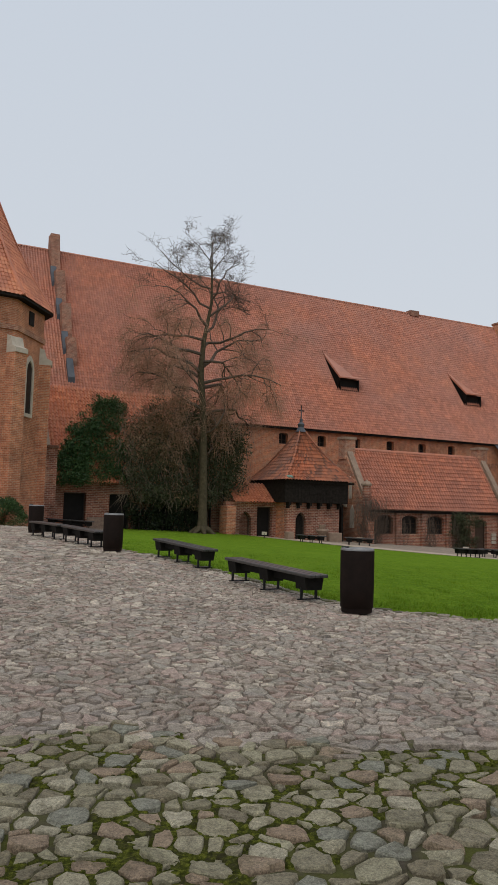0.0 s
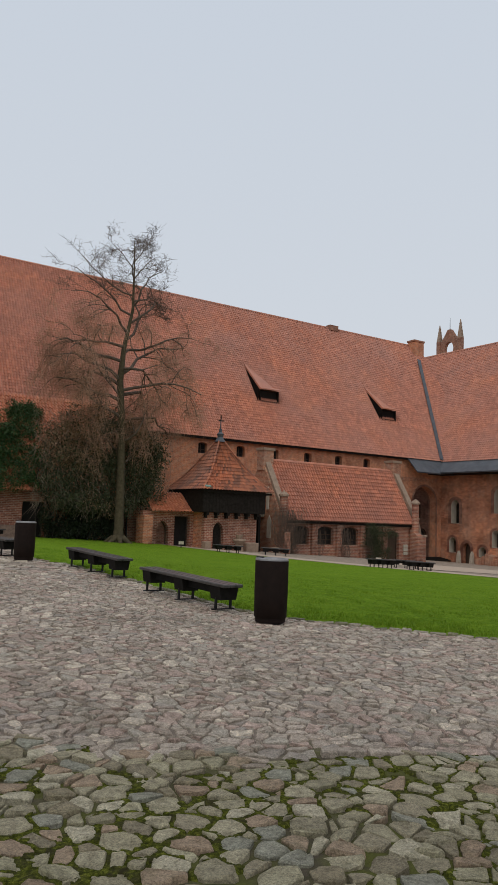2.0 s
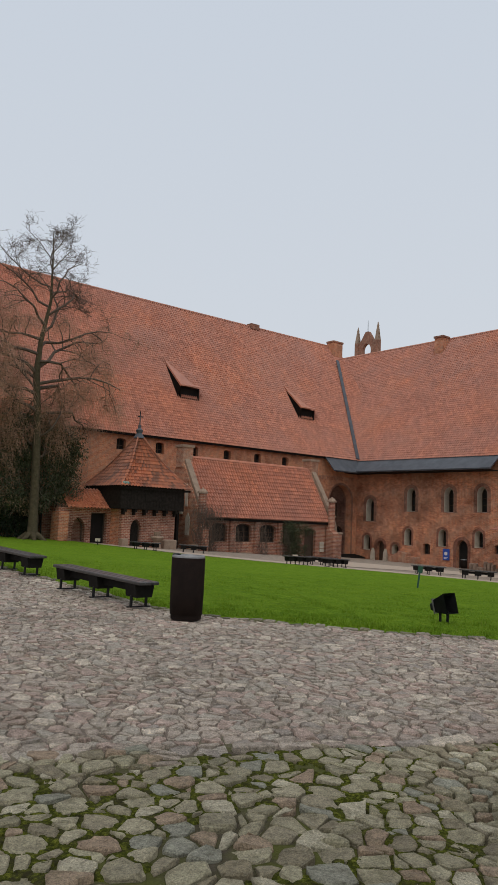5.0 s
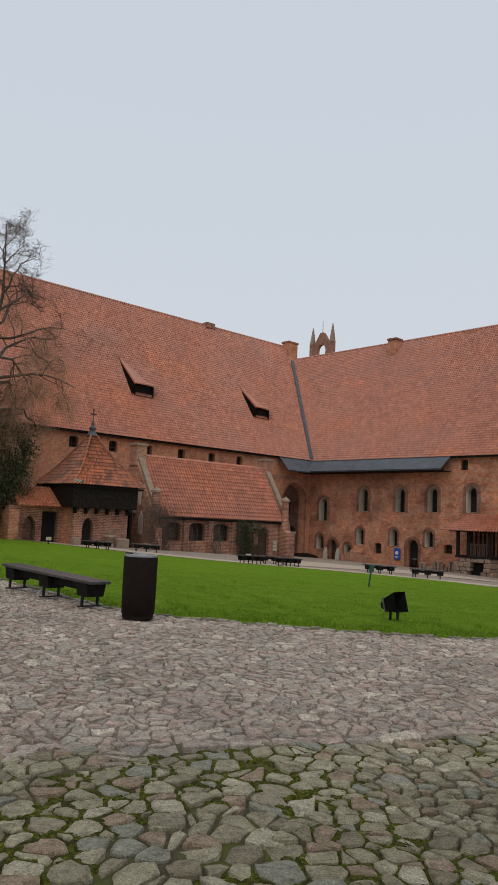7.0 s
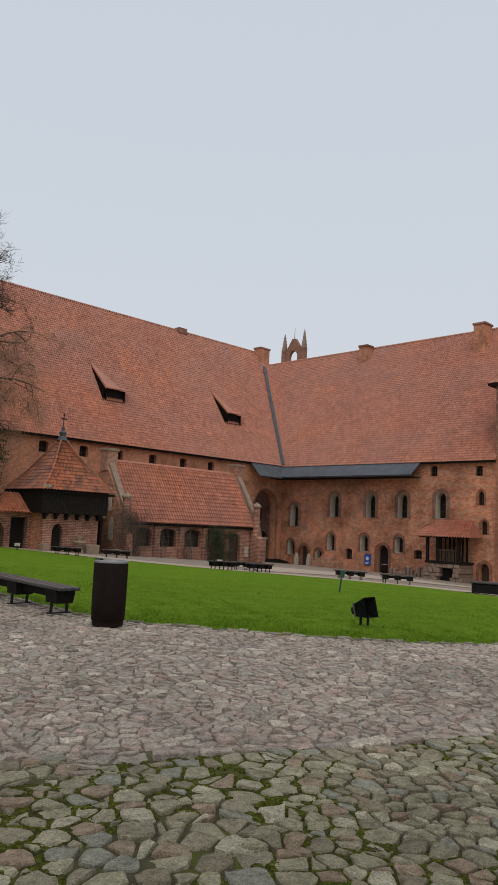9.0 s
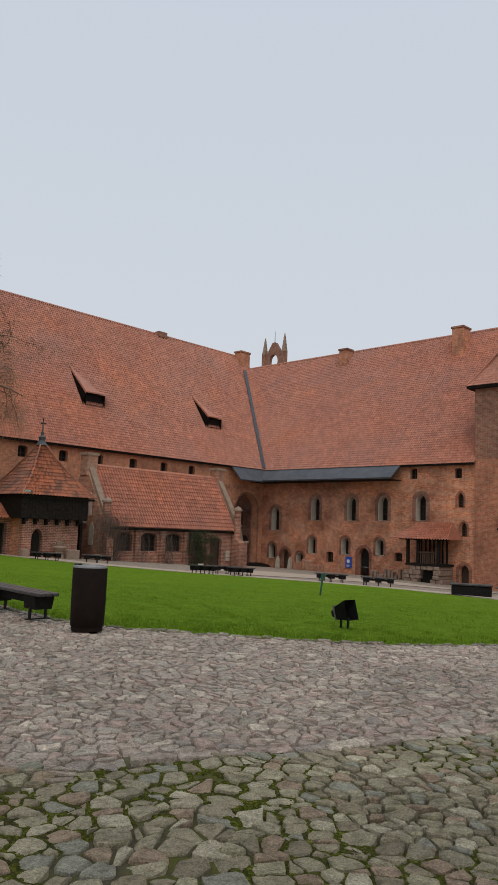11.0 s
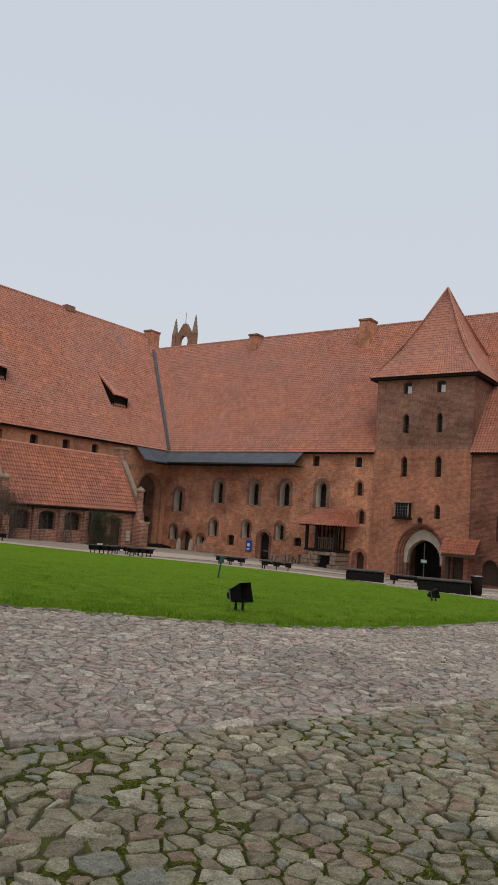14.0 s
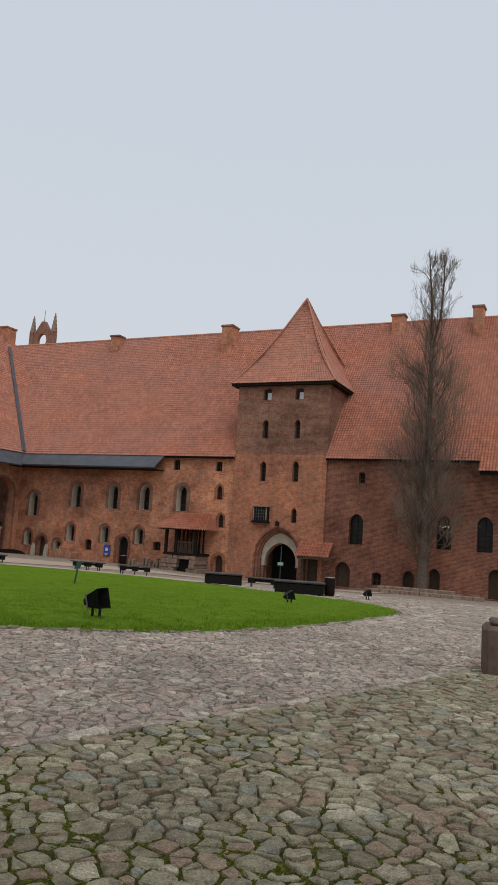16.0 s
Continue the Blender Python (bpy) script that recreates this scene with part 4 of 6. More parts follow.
# Darkness under the porch painted as a near-black box.
part("opening", boxes((-32.4, -31.1, 56.3, 56.5, gp - 0.1, -0.9)), VOID, porch)

sign = thing("blue_sign", "blue enamel notice board with a white disc", "sign", MN)
part("board", boxes((-41.15, -40.45, 57.88, 57.96, -1.2, -0.18), bevel=0.02), SIGN_BLUE, sign)
disc = bmesh.new()
bmesh.ops.create_circle(disc, cap_ends=True, radius=0.17, segments=20, matrix=Matrix.Translation((-40.8, 57.87, -0.6)) @ Matrix.Rotation(radians(90), 4, "X"))
part("white_disc", disc, SIGN_WHITE, sign)
part("text_bar", boxes((-41.0, -40.6, 57.865, 57.88, -0.98, -0.93), (-41.0, -40.7, 57.865, 57.88, -1.08, -1.03)), SIGN_WHITE, sign)

bm = bmesh.new()
for k in range(9):
    x = -46.9 + k * 0.36
    box(bm, x, x + 0.34, 57.2, 58.0, ground_in(MN, x, 57.5) - 0.05, ground_in(MN, x, 57.5) + 0.55 + 0.5 * math.exp(-((k - 3.5) / 2.0) ** 2) + rng.uniform(-0.08, 0.08), 0.05)
ruin = tagged(part("brick_stub", bm, BRICK_PALE), "broken stub of an old brick wall", "masonry")
ruin.matrix_basis = MN
rubble = thing("stone_fragments", "row of carved granite fragments along the wall", "masonry", MN)
for k in range(12):
    x = -37.9 + 0.36 * k
    g0 = ground_in(MN, x, 57.3)
    hh = rng.uniform(0.25, 0.85)
    part("stone_block", boxes((x, x + rng.uniform(0.22, 0.34), 57.1, 57.6, g0 - 0.05, g0 + hh), bevel=0.05), GRANITE, rubble)
for k, x in enumerate((-49.35, -47.75)):
    ps = part("door_post", prism([(x - 0.22, -1.95), (x + 0.22, -1.95), (x + 0.15, -0.9), (x + 0.02, -0.55), (x - 0.12, -0.9)], 0.3, "y", 57.65), PLASTER)
    ps.matrix_basis = MN
    tagged(ps, "pale stone post beside the low door", "stone post", "door posts")
steps = thing("corner_steps", "dark wooden steps up to the corner door", "steps", MW)
gs = ground_in(MW, 57.5, 53.5)
for k in range(5):
    rise = (-1.4 - gs) / 5
    part("step", boxes((56.5, 60.2 - 0.3 * k, 53.6 + 0.2 * k, 54.95, gs - 0.05 + rise * k, gs + rise * (k + 1) - 0.015), bevel=0.015), DARK_WOOD, steps)
stand = thing("stone_base_course", "low granite base course along the wall", "masonry", MN)
for k in range(34):
    x = -20.0 + k * 0.62
    if any(abs(x + 0.3 - d) < 0.75 for d in (-18.2, -12.95, -11.0, -6.6)):
        continue
    g0 = ground_in(MN, x, 57.8)
    part("stone_block", boxes((x, x + 0.6, 57.75 + rng.uniform(-0.05, 0.03), 58.0, g0 - 0.1, g0 + rng.uniform(0.12, 0.3)), bevel=0.03), GRANITE, stand)
kerbw = thing("poplar_kerb", "low stone surround at the poplar's foot", "masonry", MN)
for k in range(11):
    x = -14.6 + k * 0.72
    g0 = ground_in(MN, x, 53.6)
    part("stone_block", boxes((x, x + 0.7, 53.3 - 0.05 * k, 53.8 - 0.05 * k, g0 - 0.1, g0 + 0.28), bevel=0.04), GRANITE, kerbw)
for k in range(9):
    x = -14.4 + k * 0.62
    g0 = ground_in(MN, x, 54.6)
    part("stone_block", boxes((x, x + 0.6, 54.3, 54.8, g0 - 0.1, g0 + 0.5), bevel=0.05), GRANITE, kerbw)
lampwin = thing("chandelier", "lit brass chandelier inside a pointed window", "lamp", MN)
s_ = Shader("lit_bulb", 0.5)
s_.b.inputs["Base Color"].default_value = (1, 0.85, 0.5, 1)
s_.b.inputs["Emission Color"].default_value = (1, 0.82, 0.45, 1)
s_.b.inputs["Emission Strength"].default_value = 2.5
for x in (-10.75, -10.55, -10.35, -10.1):
    b_ = bmesh.new()
    bmesh.ops.create_uvsphere(b_, u_segments=8, v_segments=6, radius=0.05, matrix=Matrix.Translation((x, 58.42, 3.1 + 0.05 * math.sin(x * 9))))
    part("bulb", b_, s_.m, lampwin)
part("arm", boxes((-10.8, -10.05, 58.4, 58.43, 2.98, 3.02), (-10.45, -10.42, 58.4, 58.43, 3.0, 3.6)), RUST, lampwin)
bol = bmesh.new()
gb = ground_in(MN, -5.6, 54)
bmesh.ops.create_cone(bol, cap_ends=True, segments=12, radius1=0.2, radius2=0.17, depth=1.0, matrix=Matrix.Translation((0, 0, 0.5)))
bmesh.ops.create_cone(bol, cap_ends=True, segments=12, radius1=0.2, radius2=0.03, depth=0.3, matrix=Matrix.Translation((0, 0, 1.15)))
o = tagged(part("bollard", bol, GRANITE), "pointed grey stone bollard by the door", "bollard")
o.matrix_basis = MN @ pose(-5.75, 55.6, gb - 0.1)

# ---- crowning gable behind the corner ----
crown = thing("far_gable", "brick gable with pinnacles and a round opening", "gable", MN)
hole = [(-66.0 + 0.75 * math.cos(t * math.pi / 8), 25.0 + 0.95 * math.sin(t * math.pi / 8)) for t in range(16)]
part("wall", pierced([(-68.0, 15), (-64.0, 15), (-64.0, 25.9), (-64.6, 25.9), (-65.75, 27.6), (-66.25, 27.6), (-67.4, 25.9), (-68.0, 25.9)], [hole], 75, 0.5), BRICK_DARK, crown)
for x, zt in ((-67.75, 28.5), (-64.25, 28.7)):
    pin = part("pinnacle", boxes((x - 0.3, x + 0.3, 74.9, 75.5, 24.3, 26.2)), BRICK_DARK, crown)
    spire = bmesh.new()
    bmesh.ops.create_cone(spire, cap_ends=True, segments=4, radius1=0.42, radius2=0.05, depth=zt - 26.2, matrix=Matrix.Translation((x, 75.2, (zt + 26.2) / 2)) @ Matrix.Rotation(radians(45), 4, "Z"))
    for k in range(4):
        f = 0.15 + 0.2 * k
        w = 0.36 * (1 - f) + 0.1
        box(spire, x - w, x + w, 75.15, 75.25, 26.2 + f * (zt - 26.2), 26.32 + f * (zt - 26.2))
    part("spire", spire, STONE_CAP, pin, "crocketed stone spire")
v_, f_ = [], []
tube(v_, f_, [Vector((-66, 75.2, 27.5)), Vector((-66, 75.2, 29.2))], [0.05, 0.02], 5)
part("vane", raw("vane", v_, f_), BLACK_METAL, crown)

# ---- annex in front of the west wing ----
annex = thing("annex", "low brick annex with pantile roof and parapet gables", "annex", MW)
AX0, AX1, AY0, AY1 = 33.45, 46.65, 46.6, 52.0
wins = [arch(x, w, -0.1, 1.35, "segment") for x, w in ((35.05, 1.5), (37.45, 1.6), (40.0, 1.7))]
adoor = arch(44.7, 1.35, -1.9, 1.15, "segment")
part("wall", pierced([(AX0, -2.5), (AX1, -2.5), (AX1, 1.75), (AX0, 1.75)], wins + [adoor, arch(42.35, 1.5, -0.1, 1.35, "segment")], AY0, 0.5), BRICK_LOW, annex, "red brick front with deep window bays")
for lp in wins + [arch(42.35, 1.5, -0.1, 1.35, "segment")]:
    window(annex, lp, AY0, 0.35, DARK_GLASS, bars=(2, 2))
window(annex, adoor, AY0, 0.35, BROWN_WOOD, "door", leaf=True)
for x in (33.9, 36.2, 38.7, 41.2, 43.6):
    part("pier", boxes((x - 0.25, x + 0.25, AY0 - 0.22, AY0, -2.5, 1.55)), BRICK_LOW, annex)
part("wall", boxes((AX0, AX1, AY1 - 0.5, AY1, -2.5, 1.75)), BRICK, annex)
part("roof", pantiles(AX0, AX1, (46.2, 1.72), (49.15, 6.42), tile=0.26, course=0.36, deep=True), TILE_ANNEX, annex, "steep slope of red pantiles")
part("roof", pantiles(AX0, AX1, (52.3, 1.72), (49.15, 6.42), tile=0.6, course=0.6), TILE, annex)
tagged(part("ridge", ridge_tiles(AX0, AX1, 49.15, 6.4), TILE, annex), kind="stuff")
part("eaves_board", boxes((AX0, AX1, 46.3, 46.45, 1.52, 1.7)), DARK_WOOD, annex)
for x0 in (AX0 - 0.6, AX1):
    gable = part("gable", prism([(46.35, -2.5), (52.2, -2.5), (52.2, 1.9), (49.2, 6.6), (46.35, 2.0)], 0.58, "x", x0), BRICK_PALE, annex, "brick gable with parapet")
    part("coping", prism([(46.25, 2.0), (49.2, 6.62), (49.2, 6.9), (46.1, 2.25)], 0.5, "x", x0 + 0.1), STONE_CAP, gable, "pale stone coping")
    part("chimney", boxes((x0 - 0.1, x0 + 0.85, 48.75, 49.7, 5.6, 7.15)), BRICK_PALE, gable)
    part("chimney_cap", boxes((x0 - 0.18, x0 + 0.93, 48.67, 49.78, 7.15, 7.36)), STONE_CAP, gable)
    octa = [(x0 + 0.08 + 0.31 * math.cos(radians(22.5 + 45 * k)), 46.1 + 0.31 * math.sin(radians(22.5 + 45 * k))) for k in range(8)]
    part("corner_turret", prism(octa, 2.5, "z", 1.0), BRICK_LOW, gable)
    capb = bmesh.new()
    for r1, r2, z, d in ((0.40, 0.40, 3.56, 0.14), (0.38, 0.2, 3.73, 0.2), (0.12, 0.06, 3.88, 0.12)):
        bmesh.ops.create_cone(capb, cap_ends=True, segments=8, radius1=r1, radius2=r2, depth=d, matrix=Matrix.Translation((x0 + 0.08, 46.1, z)))
    part("turret_cap", capb, STONE_CAP, gable)
    part("buttress", prism([(45.5, -2.5), (46.4, -2.5), (46.4, 1.4), (45.5, 0.8)], 0.62, "x", x0 - 0.22), BRICK_LOW, gable)
for y, z0, w in ((47.6, 0.3, 0.55), (48.6, 1.9, 0.5), (47.9, 2.5, 0.35)):
    nic = prism([(y - w / 2, z0), (y + w / 2, z0), (y + w / 2, z0 + 1.3), (y, z0 + 1.75), (y - w / 2, z0 + 1.3)], 0.05, "x", AX0 - 0.78)
    part("blind_niche", nic, PLASTER, annex)
part("board", boxes((45.8, 46.25, 46.45, 46.55, -0.2, 0.05), (45.8, 46.25, 46.45, 46.55, -0.5, -0.25), (45.8, 46.25, 46.45, 46.55, -0.8, -0.55)), PLASTER, annex, "three small white plates")

buttress = thing("corner_buttress", "stepped brick buttress with a stone figure stump on top", "buttress", MW)
part("base", prism([(46.6, -2.6), (47.75, -2.6), (47.75, 0.75), (46.6, 0.7)], 1.7, "y", 45.8), BRICK_LOW, buttress)
part("cap", boxes((46.55, 47.82, 45.7, 47.6, 0.75, 0.92), bevel=0.03), STONE_CAP, buttress)
part("stump", prism([(46.75, 0.92), (47.6, 0.92), (47.45, 1.6), (47.2, 2.1), (46.95, 1.65)], 0.6, "y", 46.2), GRANITE, buttress)

# ---- timber pavilion over the passage ----
pav = thing("well_pavilion", "square pavilion, brick below, tarred timber above, pantile roof", "pavilion", MW)
pdoor = arch(27.35, 0.85, -1.6, 1.4, "pointed")
part("wall", pierced([(26.2, -2), (30.6, -2), (30.6, 2.05), (26.2, 2.05)], [pdoor], 46.2, 0.4), BRICK_LOW, pav, "red brick lower storey")
window(pav, pdoor, 46.2, 0.3, DARK_WOOD, "door", leaf=True)
part("wall", boxes((26.2, 26.6, 46.6, 50.8, -2, 2.05)), BRICK, pav)
part("wall", boxes((30.2, 30.6, 46.6, 50.8, -2, 2.05)), BRICK, pav)
part("wall", boxes((26.6, 30.2, 50.4, 50.8, -2, 2.05)), BRICK, pav)
part("timber_storey", boxes((25.75, 31.0, 45.75, 51.1, 2.05, 3.7)), DARK_WOOD, pav, "tarred plank storey")
for k in range(20):
    x = 25.78 + k * 0.262
    part("plank", boxes((x, x + 0.25, 45.71, 45.75, 2.08, 3.68)), DARK_WOOD, pav)
for k in range(6):
    part("corbel", boxes((26.1 + 0.85 * k, 26.3 + 0.85 * k, 45.75, 46.2, 1.85, 2.05), (26.12 + 0.85 * k, 26.28 + 0.85 * k, 45.95, 46.2, 1.65, 1.85)), DARK_WOOD, pav)
part("shutter", boxes((27.7, 29.0, 45.67, 45.71, 2.7, 3.2)), DARK_WOOD, pav)
pr = [(25.6, 45.45, 3.62), (31.55, 45.45, 3.62), (31.55, 51.3, 3.62), (25.6, 51.3, 3.62)]
for k in range(4):
    hip_face("face", pr[k], pr[(k + 1) % 4], (28.5, 48.4, 7.75), 0.97, pav, TILE_DARK, tile=0.25, course=0.34, sweep=0.34, relief=0.12)
hip_rolls(pav, pr, (28.5, 48.4, 7.75), TILE_DARK, 0.06, 0.34, 0.96)
part("eaves_board", boxes((25.7, 31.45, 45.55, 51.2, 3.46, 3.6)), DARK_WOOD, pav)
part("patched_hip", boxes((25.75, 26.3, 45.5, 46.0, 3.72, 3.95), bevel=0.08), VERDIGRIS, pav, "green copper patch at the hip's foot")
fin = bmesh.new()
for r1, r2, z, d in ((0.42, 0.22, 7.55, 0.35), (0.2, 0.28, 7.85, 0.25), (0.28, 0.1, 8.05, 0.18), (0.12, 0.12, 8.25, 0.25), (0.05, 0.03, 8.8, 0.9)):
    bmesh.ops.create_cone(fin, cap_ends=True, segments=12, radius1=r1, radius2=r2, depth=d, matrix=Matrix.Translation((28.5, 48.4, z)))
part("finial", fin, LEAD, pav, "lead finial with a weather vane")
part("vane", boxes((28.3, 28.75, 48.38, 48.42, 8.95, 9.03), (28.47, 28.53, 48.37, 48.43, 9.0, 9.4)), BLACK_METAL, pav)

passage = thing("passage_wall", "low brick passage with pointed arch and tiled lean-to", "wall", MW)
parch = arch(23.75, 0.95, -1.5, 1.35)
pgap = arch(25.3, 1.25, -1.5, 1.7, "square")
part("wall", pierced([(22.2, -2), (26.2, -2), (26.2, 2.0), (22.2, 2.0)], [parch, pgap], 47.8, 0.5), BRICK_LOW, passage)
window(passage, parch, 47.8, 0.45, BRICK_DARK, "gate", leaf=True)
# A near-black leaf stands in for the dark of this gap.
window(passage, pgap, 47.8, 0.45, VOID, "gate", leaf=True)
part("roof", pantiles(22.6, 26.2, (47.1, 1.95), (49.0, 3.35), tile=0.26, course=0.33, deep=True), TILE_NEW, passage, "bright red pantile lean-to")
part("pier", boxes((22.0, 22.7, 47.2, 48.4, -2, 1.7)), BRICK, passage)
# Near-black panel set in to paint the gap's darkness.
gap = part("dark_opening", boxes((30.7, 32.9, 49.4, 49.6, -2, 2.6)), VOID, passage, "near-black panel for the dark gap between pavilion and annex")
part("lintel", boxes((30.6, 33.0, 48.9, 49.4, 2.3, 2.6)), DARK_WOOD, passage)
part("gap_post", boxes((31.1, 31.3, 46.7, 46.9, -1.6, 2.0)), DARK_WOOD, passage)

# ---- chapel tower and low range at the south end ----
chapel = thing("chapel_tower", "eight-sided orange brick tower with buttresses and tiled roof", "tower", MW)
CX, CY, CR = 3.95, 46.2, 4.75
octo = [(CX + CR * math.cos(radians(32.5 + 45 * k)), CY + CR * math.sin(radians(32.5 + 45 * k))) for k in range(8)]
part("wall", prism(octo, 14.1, "z", -1.0), BRICK_CHAPEL, chapel, "orange brick drum")
wide = [(CX + (CR + 0.2) * math.cos(radians(32.5 + 45 * k)), CY + (CR + 0.2) * math.sin(radians(32.5 + 45 * k))) for k in range(8)]
part("plinth", prism(wide, 5.4, "z", -1.0), BRICK_CHAPEL, chapel)
band = [(CX + (CR + 0.12) * math.cos(radians(32.5 + 45 * k)), CY + (CR + 0.12) * math.sin(radians(32.5 + 45 * k))) for k in range(8)]
part("frieze", prism(band, 0.3, "z", 11.0), BRICK_PALE, chapel)
part("cornice", prism(band, 0.25, "z", 12.75), BRICK_DARK, chapel)
for k in range(8):
    a = radians(32.5 + 45 * k)
    bt = part("buttress", boxes((-0.42, 0.42, -0.5, 0.3, -1.0, 9.7)), BRICK_CHAPEL, chapel)
    bt.matrix_basis = Matrix.Translation((CX + CR * math.cos(a), CY + CR * math.sin(a), 0)) @ Matrix.Rotation(a + math.pi / 2, 4, "Z")
    part("stone_cap", prism([(-0.58, 9.7), (0.3, 9.7), (0.3, 10.75), (-0.1, 10.6), (-0.25, 10.1), (-0.58, 9.95)], 0.86, "x", -0.43), PLASTER, bt, "white stone buttress cap")
    a2 = radians(10 + 45 * k)
    rr = CR * math.cos(radians(22.5))
    wd = part("window", ring(arch(0, 1.15, 6.4, 9.95), arch(0, 0.75, 6.6, 9.65), -0.1, 0.2), PLASTER, chapel, "tall pointed window in a white frame")
    wd.matrix_basis = Matrix.Translation((CX + rr * math.cos(a2), CY + rr * math.sin(a2), 0)) @ Matrix.Rotation(a2 + math.pi / 2, 4, "Z")
    part("pane", prism(arch(0, 0.75, 6.6, 9.65), 0.03, "y", 0.02 - 0.05), DARK_GLASS, wd)
    # Near-black plate painted as the dark inside a hatch.
    hatch = part("hatch", boxes((-0.3, 0.3, -0.06, 0.05, 11.7, 12.5)), VOID, chapel)
    hatch.matrix_basis = wd.matrix_basis.copy()
eave8 = [(CX + (CR + 0.5) * math.cos(radians(32.5 + 45 * k)), CY + (CR + 0.5) * math.sin(radians(32.5 + 45 * k)), 12.9) for k in range(8)]
for k in range(8):
    hip_face("face", eave8[k], eave8[(k + 1) % 8], (CX, CY, 23.7), 0.99, chapel, TILE_NEW, sweep=0.5)
hip_rolls(chapel, eave8, (CX, CY, 23.7), TILE_ANNEX, 0.09, 0.5)
part("eaves_board", prism([(a, b) for a, b, _ in eave8], 0.12, "z", 12.75), DARK_WOOD, chapel)

low = thing("lean_to_range", "low brick range with lean-to pantile roof under ivy", "building", MW)
lw = [arch(x, 1.5, -0.6, 2.3, "square") for x in (12.1, 15.2, 18.4, 21.2)]
part("wall", pierced([(10.6, -1.5), (23.0, -1.5), (23.0, 3.3), (10.6, 3.3)], lw, 50, 0.5), BRICK_LOW, low)
# Doorway darkness is painted: the leaves are near-black.
for lp in lw:
    window(low, lp, 50, 0.4, VOID, "door", leaf=True)
part("roof", pantiles(10.3, 23.0, (49.2, 2.95), (54.9, 10.1), tile=0.26, course=0.36, deep=True), TILE_NEW, low, "bright pantile lean-to roof")
part("gable", prism([(49.2, -1.5), (55.0, -1.5), (55.0, 10.35), (49.2, 3.4)], 0.6, "x", 9.7), BRICK, low)
part("coping", prism([(48.95, 3.3), (55.0, 10.3), (55.0, 10.75), (48.95, 3.75)], 0.75, "x", 9.62), STONE_CAP, low, "pale stone coping")
part("corner_pier", boxes((9.5, 10.3, 47.7, 49.2, -1.5, 5.0)), BRICK_LOW, low)
part("pier_cap", boxes((9.42, 10.38, 47.6, 49.3, 5.0, 5.2), bevel=0.03), BRICK_DARK, low)
for x0, x1, zt in ((12.95, 14.35, 0.7), (16.05, 17.5, 0.65)):
    part("plinth", boxes((x0, x1, 49.8, 50.0, -1.0, zt)), GRANITE, low)

# ---- plants ----


def leaf_cloud(name, spots, size, material, parent, label="", seed=1, droop=0.0):
    """Many small leaves, one bent quad each, scattered round the given (x, y, z, radius) spots."""
    r = np.random.RandomState(seed)
    vs, fs = [], []
    for x, y, z, rad, n in spots:
        for _ in range(n):
            d = r.normal(size=3)
            d = d / np.linalg.norm(d) * rad * r.rand() ** 0.35
            c = Vector((x + d[0], y + d[1], z + d[2]))
            s = size * r.uniform(0.6, 1.3)
            a = Vector(r.normal(size=3)).normalized()
            a.z -= droop
            b = a.cross(Vector(r.normal(size=3))).normalized()
            k = len(vs)
            vs += [c - a * s, c + b * s * 0.55 + a * s * 0.1, c + a * s, c - b * s * 0.55 + a * s * 0.1]
            fs.append((k, k + 1, k + 2, k + 3))
    return part(name, raw(name, vs, fs), material, parent, label)


def grow(verts, faces, tips, start, way, length, radius, level, r, spread, rise, sides, bend=0.25, droop=0.0, kids=(5, 5, 4), least=0.008):
    """A limb and, on it, smaller ones. tips collects the ends of the finest."""
    n = 6 if level < 2 else 4
    pts, p, d = [start.copy()], start.copy(), way.normalized()
    for k in range(n):
        d = (d + Vector(r.normal(size=3)) * bend * 0.5 + Vector((0, 0, rise - droop * (k / n) * (1 + level)))).normalized()
        p = p + d * (length / n)
        pts.append(p.copy())
    tube(verts, faces, pts, [radius * (1 - 0.75 * k / n) for k in range(n + 1)], sides[min(level, len(sides) - 1)])
    tips.append((pts[-1], d))
    if level < len(kids):
        for j in range(kids[level]):
            f = 0.25 + 0.75 * (j + r.rand()) / kids[level]
            i = min(n - 1, int(f * n))
            at = pts[i].lerp(pts[i + 1], f * n - i)
            base = (pts[i + 1] - pts[i]).normalized()
            side = base.cross(Vector(r.normal(size=3))).normalized()
            grow(verts, faces, tips, at, base * math.cos(spread) + side * math.sin(spread), length * r.uniform(0.38, 0.62) * (1.15 - 0.4 * f),
                 max(least, radius * (1 - 0.7 * f) * 0.55), level + 1, r, spread, rise, sides, bend, droop, kids, least)


